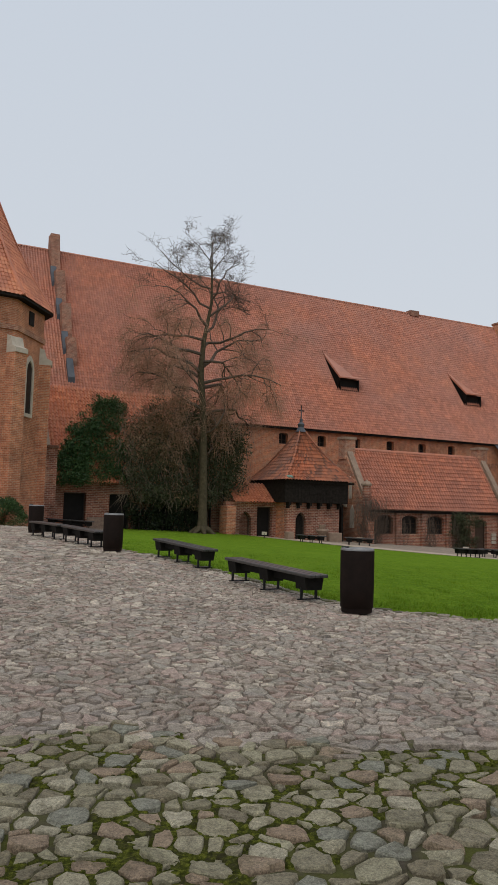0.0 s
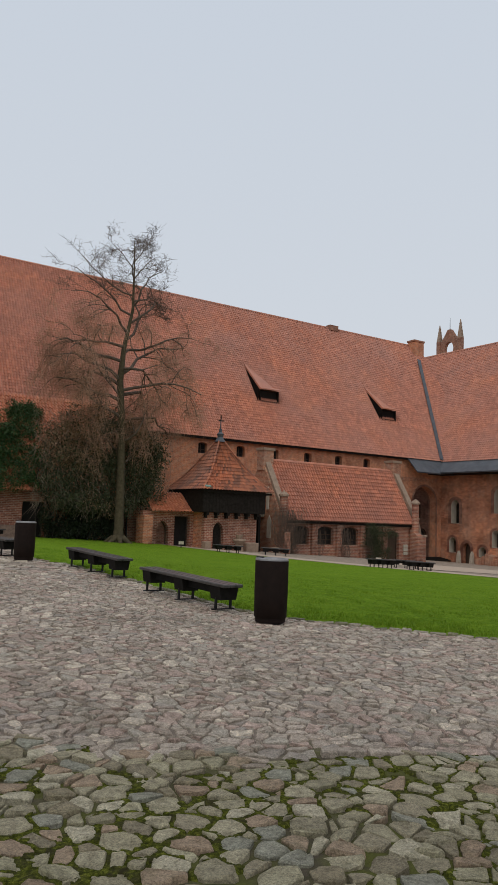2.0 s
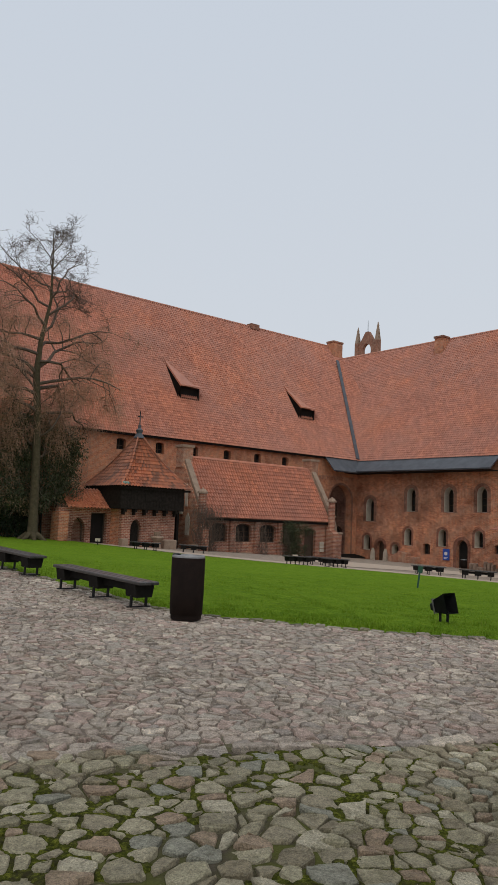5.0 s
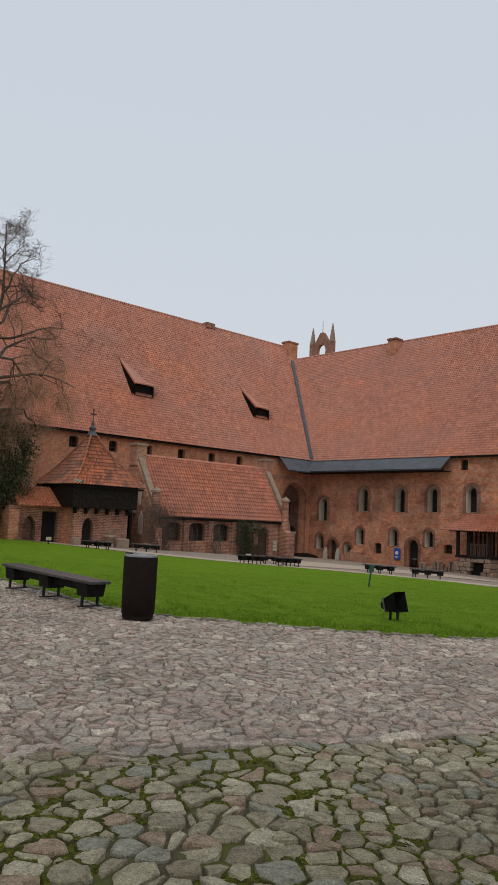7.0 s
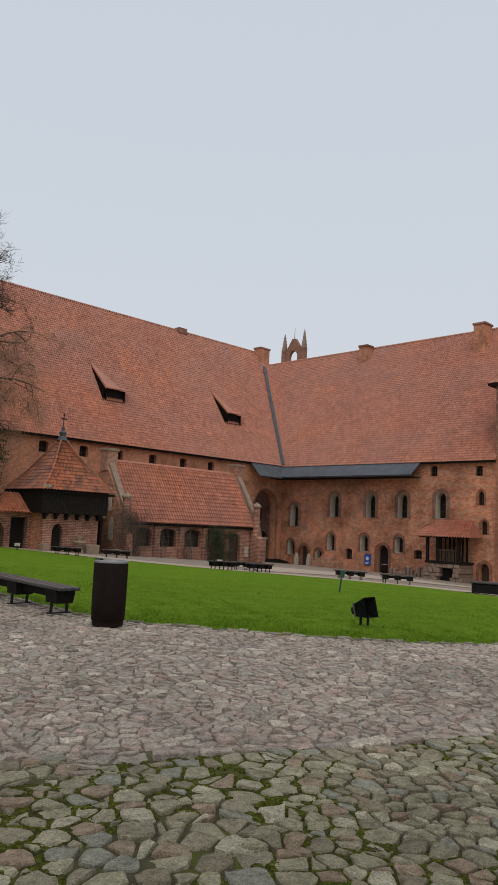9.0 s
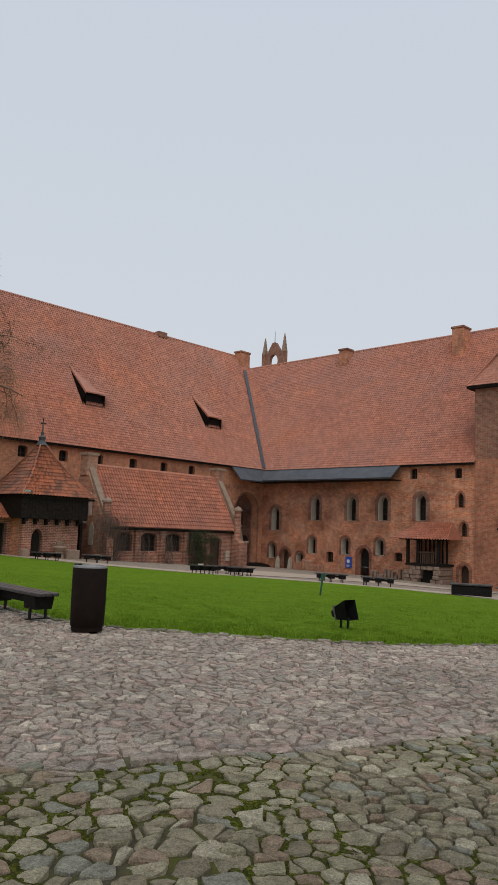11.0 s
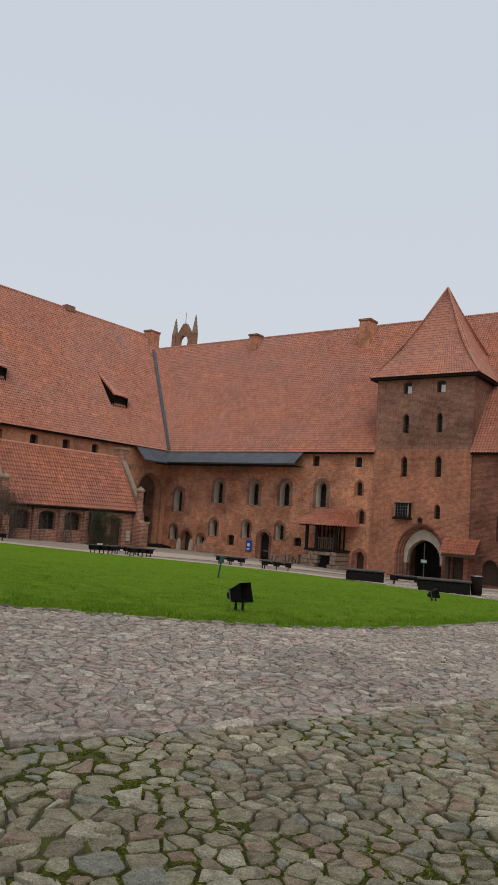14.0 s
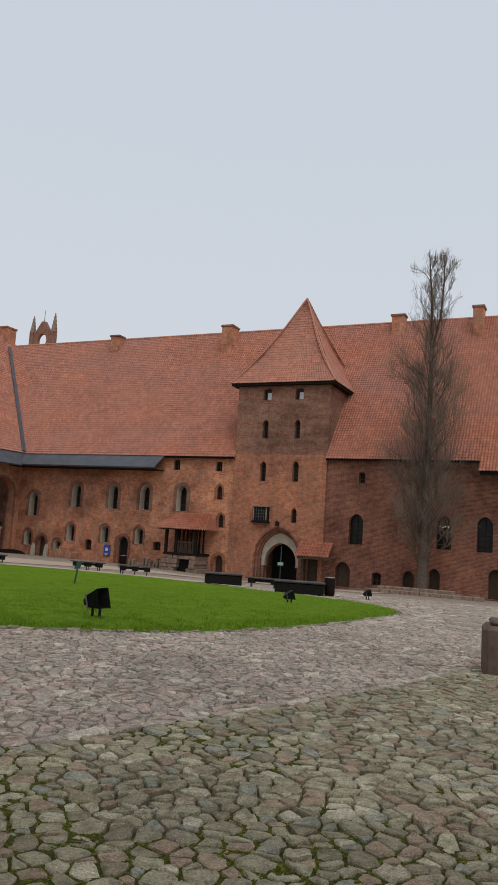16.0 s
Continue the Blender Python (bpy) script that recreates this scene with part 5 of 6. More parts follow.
def linden():
    """An old bare lime tree: a straight trunk, limbs from half its height, thin hanging twigs."""
    r = np.random.RandomState(11)
    g0 = ground_in(MW, 20.1, 47.0)
    tree = thing("lime_tree", "bare old lime tree with hanging twigs on the lawn", "tree", MW @ pose(20.1, 47.0, g0))
    v, f = [], []
    spine = [Vector((0.0, 0, -0.3)), Vector((0, 0, 0.25)), Vector((0.0, 0, 1.0)), Vector((-0.05, 0, 4.0)), Vector((-0.2, 0, 8.0)), Vector((-0.45, 0.1, 11.0)), Vector((-0.35, 0, 13.2)), Vector((0.15, 0, 16.0)), Vector((0.1, 0, 18.6)), Vector((0.0, 0, 21.0))]
    tube(v, f, spine, [0.62, 0.38, 0.31, 0.27, 0.25, 0.22, 0.16, 0.10, 0.06, 0.02], 10)
    for k in range(7):
        a = k * 0.9
        tube(v, f, [Vector((0.3 * math.cos(a), 0.3 * math.sin(a), 0.4)), Vector((0.85 * math.cos(a), 0.85 * math.sin(a), 0.02)), Vector((1.3 * math.cos(a), 1.3 * math.sin(a), -0.15))], [0.22, 0.14, 0.05], 6)
    part("trunk", raw("trunk", v, f, True), BARK_MOSS, tree, "grey-brown trunk, mossy at the foot")
    tips = []
    limbs = [(5.4, 0.3, 2.6, 0.08), (6.2, 3.3, 2.8, 0.09), (6.8, 5.6, 3.6, 0.10), (7.4, 2.6, 3.8, 0.11), (8.0, 0.1, 5.4, 0.14), (8.4, 3.3, 4.6, 0.14), (8.8, 1.4, 4.6, 0.12), (9.2, 4.6, 4.8, 0.12),
             (9.6, 2.9, 5.2, 0.15), (10.0, 0.2, 6.2, 0.16), (10.3, 5.9, 5.8, 0.14), (10.6, 2.4, 5.0, 0.13), (11.0, 3.5, 5.8, 0.15), (11.4, 0.4, 6.2, 0.15), (11.8, 5.2, 5.2, 0.12), (12.3, 3.2, 5.6, 0.14), (12.8, 6.1, 6.0, 0.14), (13.3, 2.7, 5.4, 0.12), (13.8, 0.5, 5.8, 0.12), (14.3, 3.5, 5.4, 0.11),
             (15.0, 0.1, 5.2, 0.10), (15.6, 2.9, 5.0, 0.10), (16.2, 5.4, 4.2, 0.09), (16.6, 0.2, 3.8, 0.08), (17.0, 3.0, 4.4, 0.08), (17.8, 4.4, 3.2, 0.07), (18.2, 0.6, 3.0, 0.06), (18.8, 3.3, 2.8, 0.05), (19.4, 5.6, 2.4, 0.045), (20.0, 1.6, 2.0, 0.04)]
    for z, a, ln, rad in limbs:
        v, f = [], []
        k = min(len(spine) - 2, max(i for i in range(len(spine) - 1) if spine[i].z <= z))
        at = spine[k].lerp(spine[k + 1], (z - spine[k].z) / (spine[k + 1].z - spine[k].z))
        up = 0.6 if z < 12 else (0.75 if z < 16 else 0.95)
        grow(v, f, tips, at, Vector((math.cos(a), math.sin(a), up)), ln, rad * 0.85, 0, r, 0.95, 0.03, (6, 4, 3), 0.6, 0.27 if z < 12 else (0.2 if z < 15 else 0.03), (7, 5), 0.015)
        part("limb", raw("limb", v, f), BARK, tree)
    v, f = [], []
    crown_v, crown_f = [], []
    for p, d in tips:
        low_ = p.z < 15.5
        for _ in range(6 if p.z < 7 else (12 if p.z < 14 else (12 if low_ else (8 if p.z < 18 else 4)))):
            q = p - d * r.uniform(0, 1.2)
            w = Vector(r.normal(size=3)).normalized()
            ln = r.uniform(0.6, 1.7) if low_ else r.uniform(0.25, 0.6)
            if low_:
                w.z = -abs(w.z) * 0.5 + 0.2
                pts = [q, q + w * ln * 0.45, q + w * ln * 0.7 + Vector((0, 0, -ln * 0.5))]
            else:
                w.z = abs(w.z) * 0.7 + 0.05
                pts = [q, q + w * ln * 0.5, q + w * ln + Vector(r.normal(size=3)) * 0.1]
            tube(v if low_ else crown_v, f if low_ else crown_f, pts, [0.010, 0.008, 0.004], 3)
    tagged(part("twig_mass", raw("twig_mass", crown_v, crown_f), BARK, tree, "fine dark twigs of the crown"), kind="stuff")
    tagged(part("twig_mass", raw("twig_mass", v, f), TWIG, tree, "fine hanging brown twigs"), kind="stuff")
    return tree


linden()


def poplar():
    """A bare Lombardy poplar: a straight trunk that forks near the top, steep limbs, a spindle of fine upright twigs."""
    r = np.random.RandomState(4)
    g0 = ground_in(MN, -11.3, 54.9)
    tree = thing("poplar_tree", "tall narrow bare poplar tree against the brick wall", "tree", MN @ pose(-11.3, 54.9, g0))
    v, f = [], []
    spine = [Vector((0, 0, -0.3)), Vector((0, 0, 0.3)), Vector((0.05, 0, 2.0)), Vector((0.1, 0, 6)), Vector((0.15, 0, 12)), Vector((0.2, 0, 18)), Vector((0.05, 0, 22)), Vector((-0.25, 0, 25.6))]
    fork = [Vector((0.2, 0, 18)), Vector((0.75, 0, 20.5)), Vector((0.95, 0, 23.5)), Vector((0.9, 0, 25.3))]
    tube(v, f, spine, [0.62, 0.46, 0.38, 0.29, 0.23, 0.15, 0.08, 0.02], 10)
    tube(v, f, fork, [0.12, 0.09, 0.05, 0.02], 7)
    part("trunk", raw("trunk", v, f, True), BARK, tree)
    tips = []
    for k in range(130):
        v, f = [], []
        z = 1.6 + 23.2 * (k / 130) ** 1.05
        a = k * 2.4 + r.uniform(-0.4, 0.4)
        width = 2.2 + 1.1 * min(1.0, (z - 1.6) / 3.0) if z < 8 else 3.3 - 2.1 * min(1.0, (z - 8) / 13)
        line = fork if z > 18.2 and k % 2 else spine
        i = max(j for j in range(len(line) - 1) if line[j].z <= z)
        at = line[i].lerp(line[i + 1], (z - line[i].z) / (line[i + 1].z - line[i].z))
        ln = min(width * r.uniform(1.0, 1.75), max(0.7, (25.9 - z) * 0.62))
        grow(v, f, tips, at, Vector((math.cos(a), math.sin(a), 0.95 if z < 5 else (1.25 if z < 16 else 2.3))), ln, 0.022 + 0.035 * (1 - z / 27), 0, r, 0.55, 0.14, (5, 3, 3), 0.4, 0.0, (6, 4), 0.011)
        part("limb", raw("limb", v, f), BARK, tree)
    v, f = [], []
    for p, d in tips:
        for _ in range(6 if p.z < 9 else (4 if p.z < 18 else 2)):
            q = p - d * r.uniform(0, 0.9)
            w = (d + Vector(r.normal(size=3)) * 0.5 + Vector((0, 0, 0.4))).normalized()
            ln = r.uniform(0.3, 0.9) if p.z < 18 else r.uniform(0.2, 0.45)
            tube(v, f, [q, q + w * ln * 0.5, q + w * ln + Vector((0, 0, 0.08))], [0.008, 0.006, 0.004], 3)
    tagged(part("twig_mass", raw("twig_mass", v, f), TWIG_GREY, tree, "fine upright grey twigs"), kind="stuff")
    return tree


poplar()
r_ = random.Random(3)
ivy = thing("ivy", "dense dark green ivy over the lean-to roof", "ivy", MW)
spots = []
for k in range(190):
    x = r_.uniform(10.9, 16.3)
    top = 3.7 + 5.6 * min(1, (x - 10.7) / 3.6) ** 0.65
    z = r_.uniform(3.0, top)
    y = 49.1 + max(0, (z - 3.0)) * 0.82 - r_.uniform(0, 0.5)
    spots.append((x, y, z, 0.5, 150))
tagged(leaf_cloud("leaves", spots, 0.075, IVY, ivy, seed=2), kind="stuff")
shrub = thing("evergreen_shrub", "tall dull green and brown shrub with climbing stems", "shrub", MW)
spots, brown = [], []
for k in range(520):
    x = r_.uniform(15.3, 23.4)
    top = 8.6 - abs(x - 18.5) * 0.33 + r_.uniform(-0.8, 0.6)
    z = r_.uniform(1.9, top)
    if x > 21.6 and z < 2.4:
        continue
    (brown if r_.random() < (0.65 if x < 17.6 and z > 4.8 else 0.10) else spots).append((x, 48.2 + r_.uniform(-0.8, 0.9), z, 0.75, 90))
tagged(leaf_cloud("leaves", spots, 0.075, HOLLY, shrub, "dull green leaves", 5, 0.4), kind="stuff")
tagged(leaf_cloud("dry_leaves", brown, 0.07, DRY_LEAF, shrub, "brown withered leaves", 6, 0.6), kind="stuff")
v, f = [], []
rr_ = np.random.RandomState(8)
for k in range(9):
    x = 16.2 + k * 0.75
    pts = [Vector((x, 48.7, -0.6))]
    for j in range(5):
        pts.append(pts[-1] + Vector((rr_.normal() * 0.3, rr_.normal() * 0.15, 1.5)))
    tube(v, f, pts, [0.06, 0.05, 0.045, 0.035, 0.03, 0.02], 5)
    part("stem", raw("stem", v, f), DARK_WOOD, shrub)
    v, f = [], []
for k in range(700):
    p = Vector((rr_.uniform(14.3, 24.0), 48.1 + rr_.uniform(-0.6, 0.6), rr_.uniform(2.0, 8.4)))
    w = Vector((rr_.normal() * 0.5, rr_.normal() * 0.3, -1.0)) * rr_.uniform(0.5, 1.3)
    tube(v, f, [p, p + w * 0.5 + Vector((0.1, 0, 0.1)), p + w], [0.014, 0.011, 0.007], 3)
tagged(part("twig_mass", raw("twig_mass", v, f), TWIG_GREY, shrub), kind="stuff")
undergrowth = thing("dark_bush", "low evergreen bush under the shrub, leaves darkened for shade", "bush", MW)
spots = [(r_.uniform(15.6, 20.6), 48.9 + r_.uniform(-0.4, 0.5), r_.uniform(0.0, 2.6), 0.5, 75) for k in range(110)]
tagged(leaf_cloud("leaves", spots, 0.08, HOLLY_SHADE, undergrowth, seed=9), kind="stuff")
yew = thing("yew_bush", "rounded dark green yew bush at the courtyard's end", "bush", MW)
spots = []
for k in range(70):
    a, b = r_.uniform(0, 6.28), r_.uniform(0, 1.3)
    spots.append((6.0 + 1.2 * math.cos(a) * math.cos(b), 40.5 + 1.1 * math.sin(a) * math.cos(b), 0.3 + 1.35 * math.sin(b), 0.3, 110))
tagged(leaf_cloud("leaves", spots, 0.05, IVY, yew, seed=10), kind="stuff")
creeper = thing("annex_creeper", "green creeper climbing the annex wall", "climbing plant", MW)
spots = [(42.4 + r_.gauss(0, 0.75), 46.1 + r_.uniform(-0.3, 0.2), r_.uniform(-1.6, 1.5), 0.33, 45) for k in range(115)]
tagged(leaf_cloud("leaves", spots, 0.065, HOLLY, creeper, seed=12), kind="stuff")
vine = thing("bare_vine", "tangle of bare brown vine stems on the annex", "climbing plant", MW)
v, f = [], []
for cx_, n_, zt in ((33.2, 170, 2.4), (38.7, 40, 1.2), (36.2, 16, 0.9), (41.0, 16, 1.0)):
    for k in range(n_):
        x = cx_ + rr_.normal() * (0.75 if n_ > 100 else 0.25)
        z = zt + rr_.normal() * 0.3
        y = 45.9 + rr_.uniform(-0.5, 0.2)
        pts = [Vector((x, y, z)), Vector((x + rr_.normal() * 0.3, y - 0.2, z - 0.9)), Vector((x + rr_.normal() * 0.4, y - 0.1, z - 2.0)), Vector((cx_ + rr_.normal() * 0.3, y + 0.1, max(-1.3, z - 3.3)))]
        tube(v, f, pts, [0.008, 0.009, 0.01, 0.014], 3)
tagged(part("twig_mass", raw("twig_mass", v, f), BARK, vine), kind="stuff")

# ---- benches, bins and lights ----


def bench(length, m, label, group):
    """A heavy backless bench: planks on trestle boxes with thin steel legs."""
    b = thing("bench", label, "bench", m, group)
    h = length / 2
    for k in range(3):
        y = -0.215 + k * 0.145
        part("plank", boxes((-h, h, y, y + 0.135, 0.425, 0.485), bevel=0.012), BENCH_TOP, b, "worn dark plank with its sheen in the colour")
    part("beam", boxes((-h + 0.25, h - 0.25, -0.06, 0.06, 0.27, 0.40)), BENCH_WOOD, b)
    for x in (-h + 0.32, 0.0, h - 0.32):
        part("trestle_box", prism([(-0.21, 0.425), (0.21, 0.425), (0.17, 0.19), (-0.17, 0.19)], 0.34, "x", x - 0.17), BENCH_WOOD, b)
        for y in (-0.16, 0.16):
            part("leg", boxes((x - 0.02, x + 0.02, y - 0.02, y + 0.02, 0.0, 0.22)), BLACK_METAL, b)
        part("foot_bar", boxes((x - 0.025, x + 0.025, -0.24, 0.24, 0.0, 0.02)), BLACK_METAL, b)
    return b


def bench_at(x, y, ang, length, label, group):
    dx, dy = math.cos(radians(ang)) * length / 2.6, math.sin(radians(ang)) * length / 2.6
    za, zb = height(x - dx, y - dy), height(x + dx, y + dy)
    tilt = math.degrees(math.atan2(zb - za, 2 * math.hypot(dx, dy)))
    return bench(length, pose(x, y, (za + zb) / 2 + 0.035, 0, -tilt, ang), label, group)


near_l = "long black wooden bench on thin steel legs beside the lawn"
bench_at(0.53, 15.15, -61.3, 3.35, near_l, "benches along the lawn")
bench_at(-1.62, 19.6, -58.5, 2.95, near_l, "benches along the lawn")
bench_at(-4.95, 22.95, -53.5, 2.5, near_l, "benches along the lawn")
bench_at(-6.6, 25.15, -53.5, 2.5, near_l, "benches along the lawn")
bench_at(-10.9, 46.5, -8, 3.0, "dark wooden bench on the far path", "benches on the far path")
for x, y, a in ((4.2, 48.6, 20), (7.5, 49.9, 0), (12.4, 42.0, 28), (14.9, 42.5, 25), (14.6, 44.2, 5), (19.9, 40.6, -8), (21.6, 38.0, -33)):
    bench_at(x, y, a, 2.0, "dark wooden bench on the far path", "benches on the far path")


def trough(x, y, ang, length, label):
    g = height(x, y)
    t_ = thing("stone_trough", label, "trough", pose(x, y, g, 0, 0, ang))
    part("body", boxes((-length / 2, length / 2, -0.3, 0.3, -0.1, 0.5), bevel=0.05), BENCH_WOOD, t_)
    part("rim", boxes((-length / 2 - 0.06, length / 2 + 0.06, -0.36, 0.36, 0.5, 0.6), bevel=0.03), BENCH_TOP, t_)
    for sx in (-1, 1):
        part("foot", boxes((sx * length * 0.36 - 0.15, sx * length * 0.36 + 0.15, -0.34, 0.34, -0.12, 0.1)), BENCH_WOOD, t_)


trough(23.2, 31.6, -38, 1.9, "dark wooden trough bench near the gate")
trough(23.0, 25.5, -42, 2.2, "long dark wooden trough bench near the gate")
bench_at(24.8, 29.4, -48, 3.0, "low dark bench in front of the gate", "benches by the gate")


def litter_bin(x, y, r, h, label, group=""):
    b = thing("litter_bin", label, "litter bin", pose(x, y, height(x, y) + 0.03), group)
    bm = bmesh.new()
    bmesh.ops.create_cone(bm, cap_ends=True, segments=40, radius1=r * 0.9, radius2=r * 0.92, depth=h * 0.07, matrix=Matrix.Translation((0, 0, h * 0.035)))
    part("base", bm, RUST, b)
    prof = [(r * 0.94, h * 0.07), (r * 0.97, h * 0.075), (r, h * 0.4), (r * 1.005, h * 0.93), (r * 0.99, h * 0.955), (r * 0.93, h * 0.955)]
    n = 40
    v = [Vector((a * math.cos(2 * math.pi * k / n), a * math.sin(2 * math.pi * k / n), z)) for a, z in prof for k in range(n)]
    f = [(i * n + k, i * n + (k + 1) % n, (i + 1) * n + (k + 1) % n, (i + 1) * n + k) for i in range(len(prof) - 1) for k in range(n)]
    part("drum", raw("drum", v, f, True), RUST, b, "dark rust-brown steel drum")
    prof = [(r * 1.0, h * 0.945), (r * 1.0, h * 0.965), (r * 0.94, h * 0.985), (r * 0.8, h * 0.985), (r * 0.78, h * 0.93)]
    v = [Vector((a * math.cos(2 * math.pi * k / n), a * math.sin(2 * math.pi * k / n), z)) for a, z in prof for k in range(n)]
    f = [(i * n + k, i * n + (k + 1) % n, (i + 1) * n + (k + 1) % n, (i + 1) * n + k) for i in range(len(prof) - 1) for k in range(n)]
    lid = part("lid", raw("lid", v, f, True), RIM_METAL, b, "bright worn metal rim lid")
    bm = bmesh.new()
    bmesh.ops.create_circle(bm, cap_ends=True, segments=24, radius=r * 0.79, matrix=Matrix.Translation((0, 0, h * 0.94)))
    part("liner", bm, BLACK_METAL, lid)
    part("ash_slot", boxes((-r * 0.95, -r * 0.5, -r * 0.16, r * 0.16, h * 0.975, h * 1.003), bevel=0.01), BLACK_METAL, lid)
    return b


for x, y in ((1.87, 12.62), (-3.77, 21.4), (-7.99, 28.6)):
    litter_bin(x, y, 0.28, 1.07, "rust-brown cylindrical steel litter bin on the cobbles", "litter bins")
litter_bin(24.2, 24.8, 0.24, 0.85, "small dark litter bin by the trough")
p_ = MN @ Vector((-38.3, 57.0, 0))
litter_bin(p_.x, p_.y, 0.3, 0.8, "small brown litter bin beside the arched door")


def floodlight(x, y, size, ang, tilt):
    """A floodlight with a barn-door hood on a bracket over a ballast box."""
    fl = thing("floodlight", "black garden floodlight with a square hood on the lawn", "floodlight", pose(x, y, height(x, y) - 0.04, 0, 0, ang), "floodlights")
    s = size
    part("ballast", boxes((-0.2 * s, 0.2 * s, -0.26 * s, 0.26 * s, -0.02, 0.07 * s), bevel=0.02), BLACK_METAL, fl)
    for sy in (-0.16, 0.14):
        part("leg", boxes((-0.02, 0.02, sy * s - 0.018, sy * s + 0.018, 0.05 * s, 0.6 * s)), BLACK_METAL, fl)
    hood = bmesh.new()
    fr, bk = 0.36 * s, 0.2 * s
    vo = [hood.verts.new(p) for p in ((-bk, 0.3 * s, -bk), (bk, 0.3 * s, -bk), (bk, 0.3 * s, bk), (-bk, 0.3 * s, bk), (-fr, -0.3 * s, -fr), (fr, -0.3 * s, -fr), (fr, -0.3 * s, fr), (-fr, -0.3 * s, fr))]
    hood.faces.new(vo[:4])
    for a, b in ((0, 1), (1, 2), (2, 3), (3, 0)):
        hood.faces.new((vo[a], vo[b], vo[b + 4], vo[a + 4]))
    bmesh.ops.solidify(hood, geom=hood.faces, thickness=0.02)
    hd = part("hood", hood, BLACK_METAL, fl)
    hd.matrix_basis = pose(0, 0, 0.8 * s, -tilt, 0, 0)
    part("rim", boxes((-0.26 * s, 0.26 * s, 0.26 * s, 0.3 * s, -0.26 * s, -0.22 * s), (-0.26 * s, 0.26 * s, 0.26 * s, 0.3 * s, 0.22 * s, 0.26 * s), (-0.26 * s, -0.22 * s, 0.26 * s, 0.3 * s, -0.22 * s, 0.22 * s), (0.22 * s, 0.26 * s, 0.26 * s, 0.3 * s, -0.22 * s, 0.22 * s)), PALE_METAL, hd, "pale metal rim")
    part("lamp_back", boxes((-0.14 * s, 0.14 * s, 0.31 * s, 0.52 * s, -0.14 * s, 0.14 * s), bevel=0.03), BLACK_METAL, hd)


floodlight(6.9, 13.3, 0.54, 30, 14)
floodlight(16.6, 18.8, 0.42, 70, 15)
floodlight(25.2, 23.4, 0.42, 70, 15)
post = thing("green_post", "slim leaning green sign post on the lawn", "post", pose(11.5, 24.2, height(11.5, 24.2) + 0.05, 0, 7, -30))
part("pole", boxes((-0.03, 0.03, -0.03, 0.03, 0.0, 0.62)), GREEN_PAINT, post)
part("plate", boxes((-0.07, 0.09, -0.04, 0.04, 0.55, 0.78), bevel=0.01), GREEN_PAINT, post)
for x, y in ((20.9, 38.4), (1.2, 49.6), (13.6, 46.6), (-3.0, 52.5)):
    pl = thing("info_plate", "small white information plate on a low stake", "sign", pose(x, y, height(x, y), 0, 0, -20), "information plates")
    part("stake", boxes((-0.03, 0.03, -0.02, 0.02, 0, 0.4)), BLACK_METAL, pl)
    part("plate", boxes((-0.17, 0.17, -0.02, 0.02, 0.3, 0.5)), PLASTER, pl)
fountain = thing("stone_fountain", "small carved stone basin in front of the pavilion", "basin", MW @ pose(28.6, 45.3, ground_in(MW, 28.6, 45.3)))
fb = bmesh.new()
for r1, r2, z, d in ((0.35, 0.28, 0.2, 0.5), (0.25, 0.5, 0.6, 0.3), (0.5, 0.45, 0.8, 0.12), (0.2, 0.28, 1.0, 0.3)):
    bmesh.ops.create_cone(fb, cap_ends=True, segments=10, radius1=r1, radius2=r2, depth=d, matrix=Matrix.Translation((0, 0, z)))
part("basin", fb, STONE_CAP, fountain)
blocks_pav = thing("pavilion_plinth", "pale stone plinth blocks at the pavilion's foot", "masonry", MW)
for x, w, hh in ((29.4, 1.1, 0.6), (26.0, 0.5, 0.5), (31.9, 0.5, 0.4)):
    g0 = ground_in(MW, x, 45.9)
    part("stone_block", boxes((x, x + w, 45.6, 46.15, g0 - 0.2, g0 + hh), bevel=0.05), STONE_CAP, blocks_pav)
pedestal = thing("stone_pillar", "square brown sandstone pillar on the cobbles", "pillar", pose(10.275, 6.51, height(10.275, 6.51), 0, 0, -52))
BROWN_STONE = plain_material("brown_sandstone", (0.10, 0.062, 0.048), (0.17, 0.11, 0.085), 6.0, 0.85, bump=0.5)
part("shaft", boxes((-0.4, 0.4, -0.4, 0.4, -0.1, 0.72), bevel=0.06), BROWN_STONE, pedestal)
part("cap", boxes((-0.3, 0.3, -0.3, 0.3, 0.72, 0.8), bevel=0.03), BROWN_STONE, pedestal)

# ---- gravel paths beyond the lawn ----


def strip(name, pts, width, lift, material, label, category):
    bm = bmesh.new()
    rows = []
    cs = [Vector(p) for p in pts]
    for k, p in enumerate(cs):
        d = (cs[min(k + 1, len(cs) - 1)] - cs[max(k - 1, 0)]).normalized()
        s = Vector((-d.y, d.x))
        rows.append([bm.verts.new((q.x, q.y, height(q.x, q.y) + lift)) for q in (p + s * width * w for w in (-0.5, -0.17, 0.17, 0.5))])
    for a, b in zip(rows, rows[1:]):
        for j in range(3):
            bm.faces.new((a[j], a[j + 1], b[j + 1], b[j]))
    bmesh.ops.recalc_face_normals(bm, faces=bm.faces)
    for fc in bm.faces:
        if fc.normal.z < 0:
            fc.normal_flip()
    return tagged(part(name, bm, material), label, category, kind="structure")


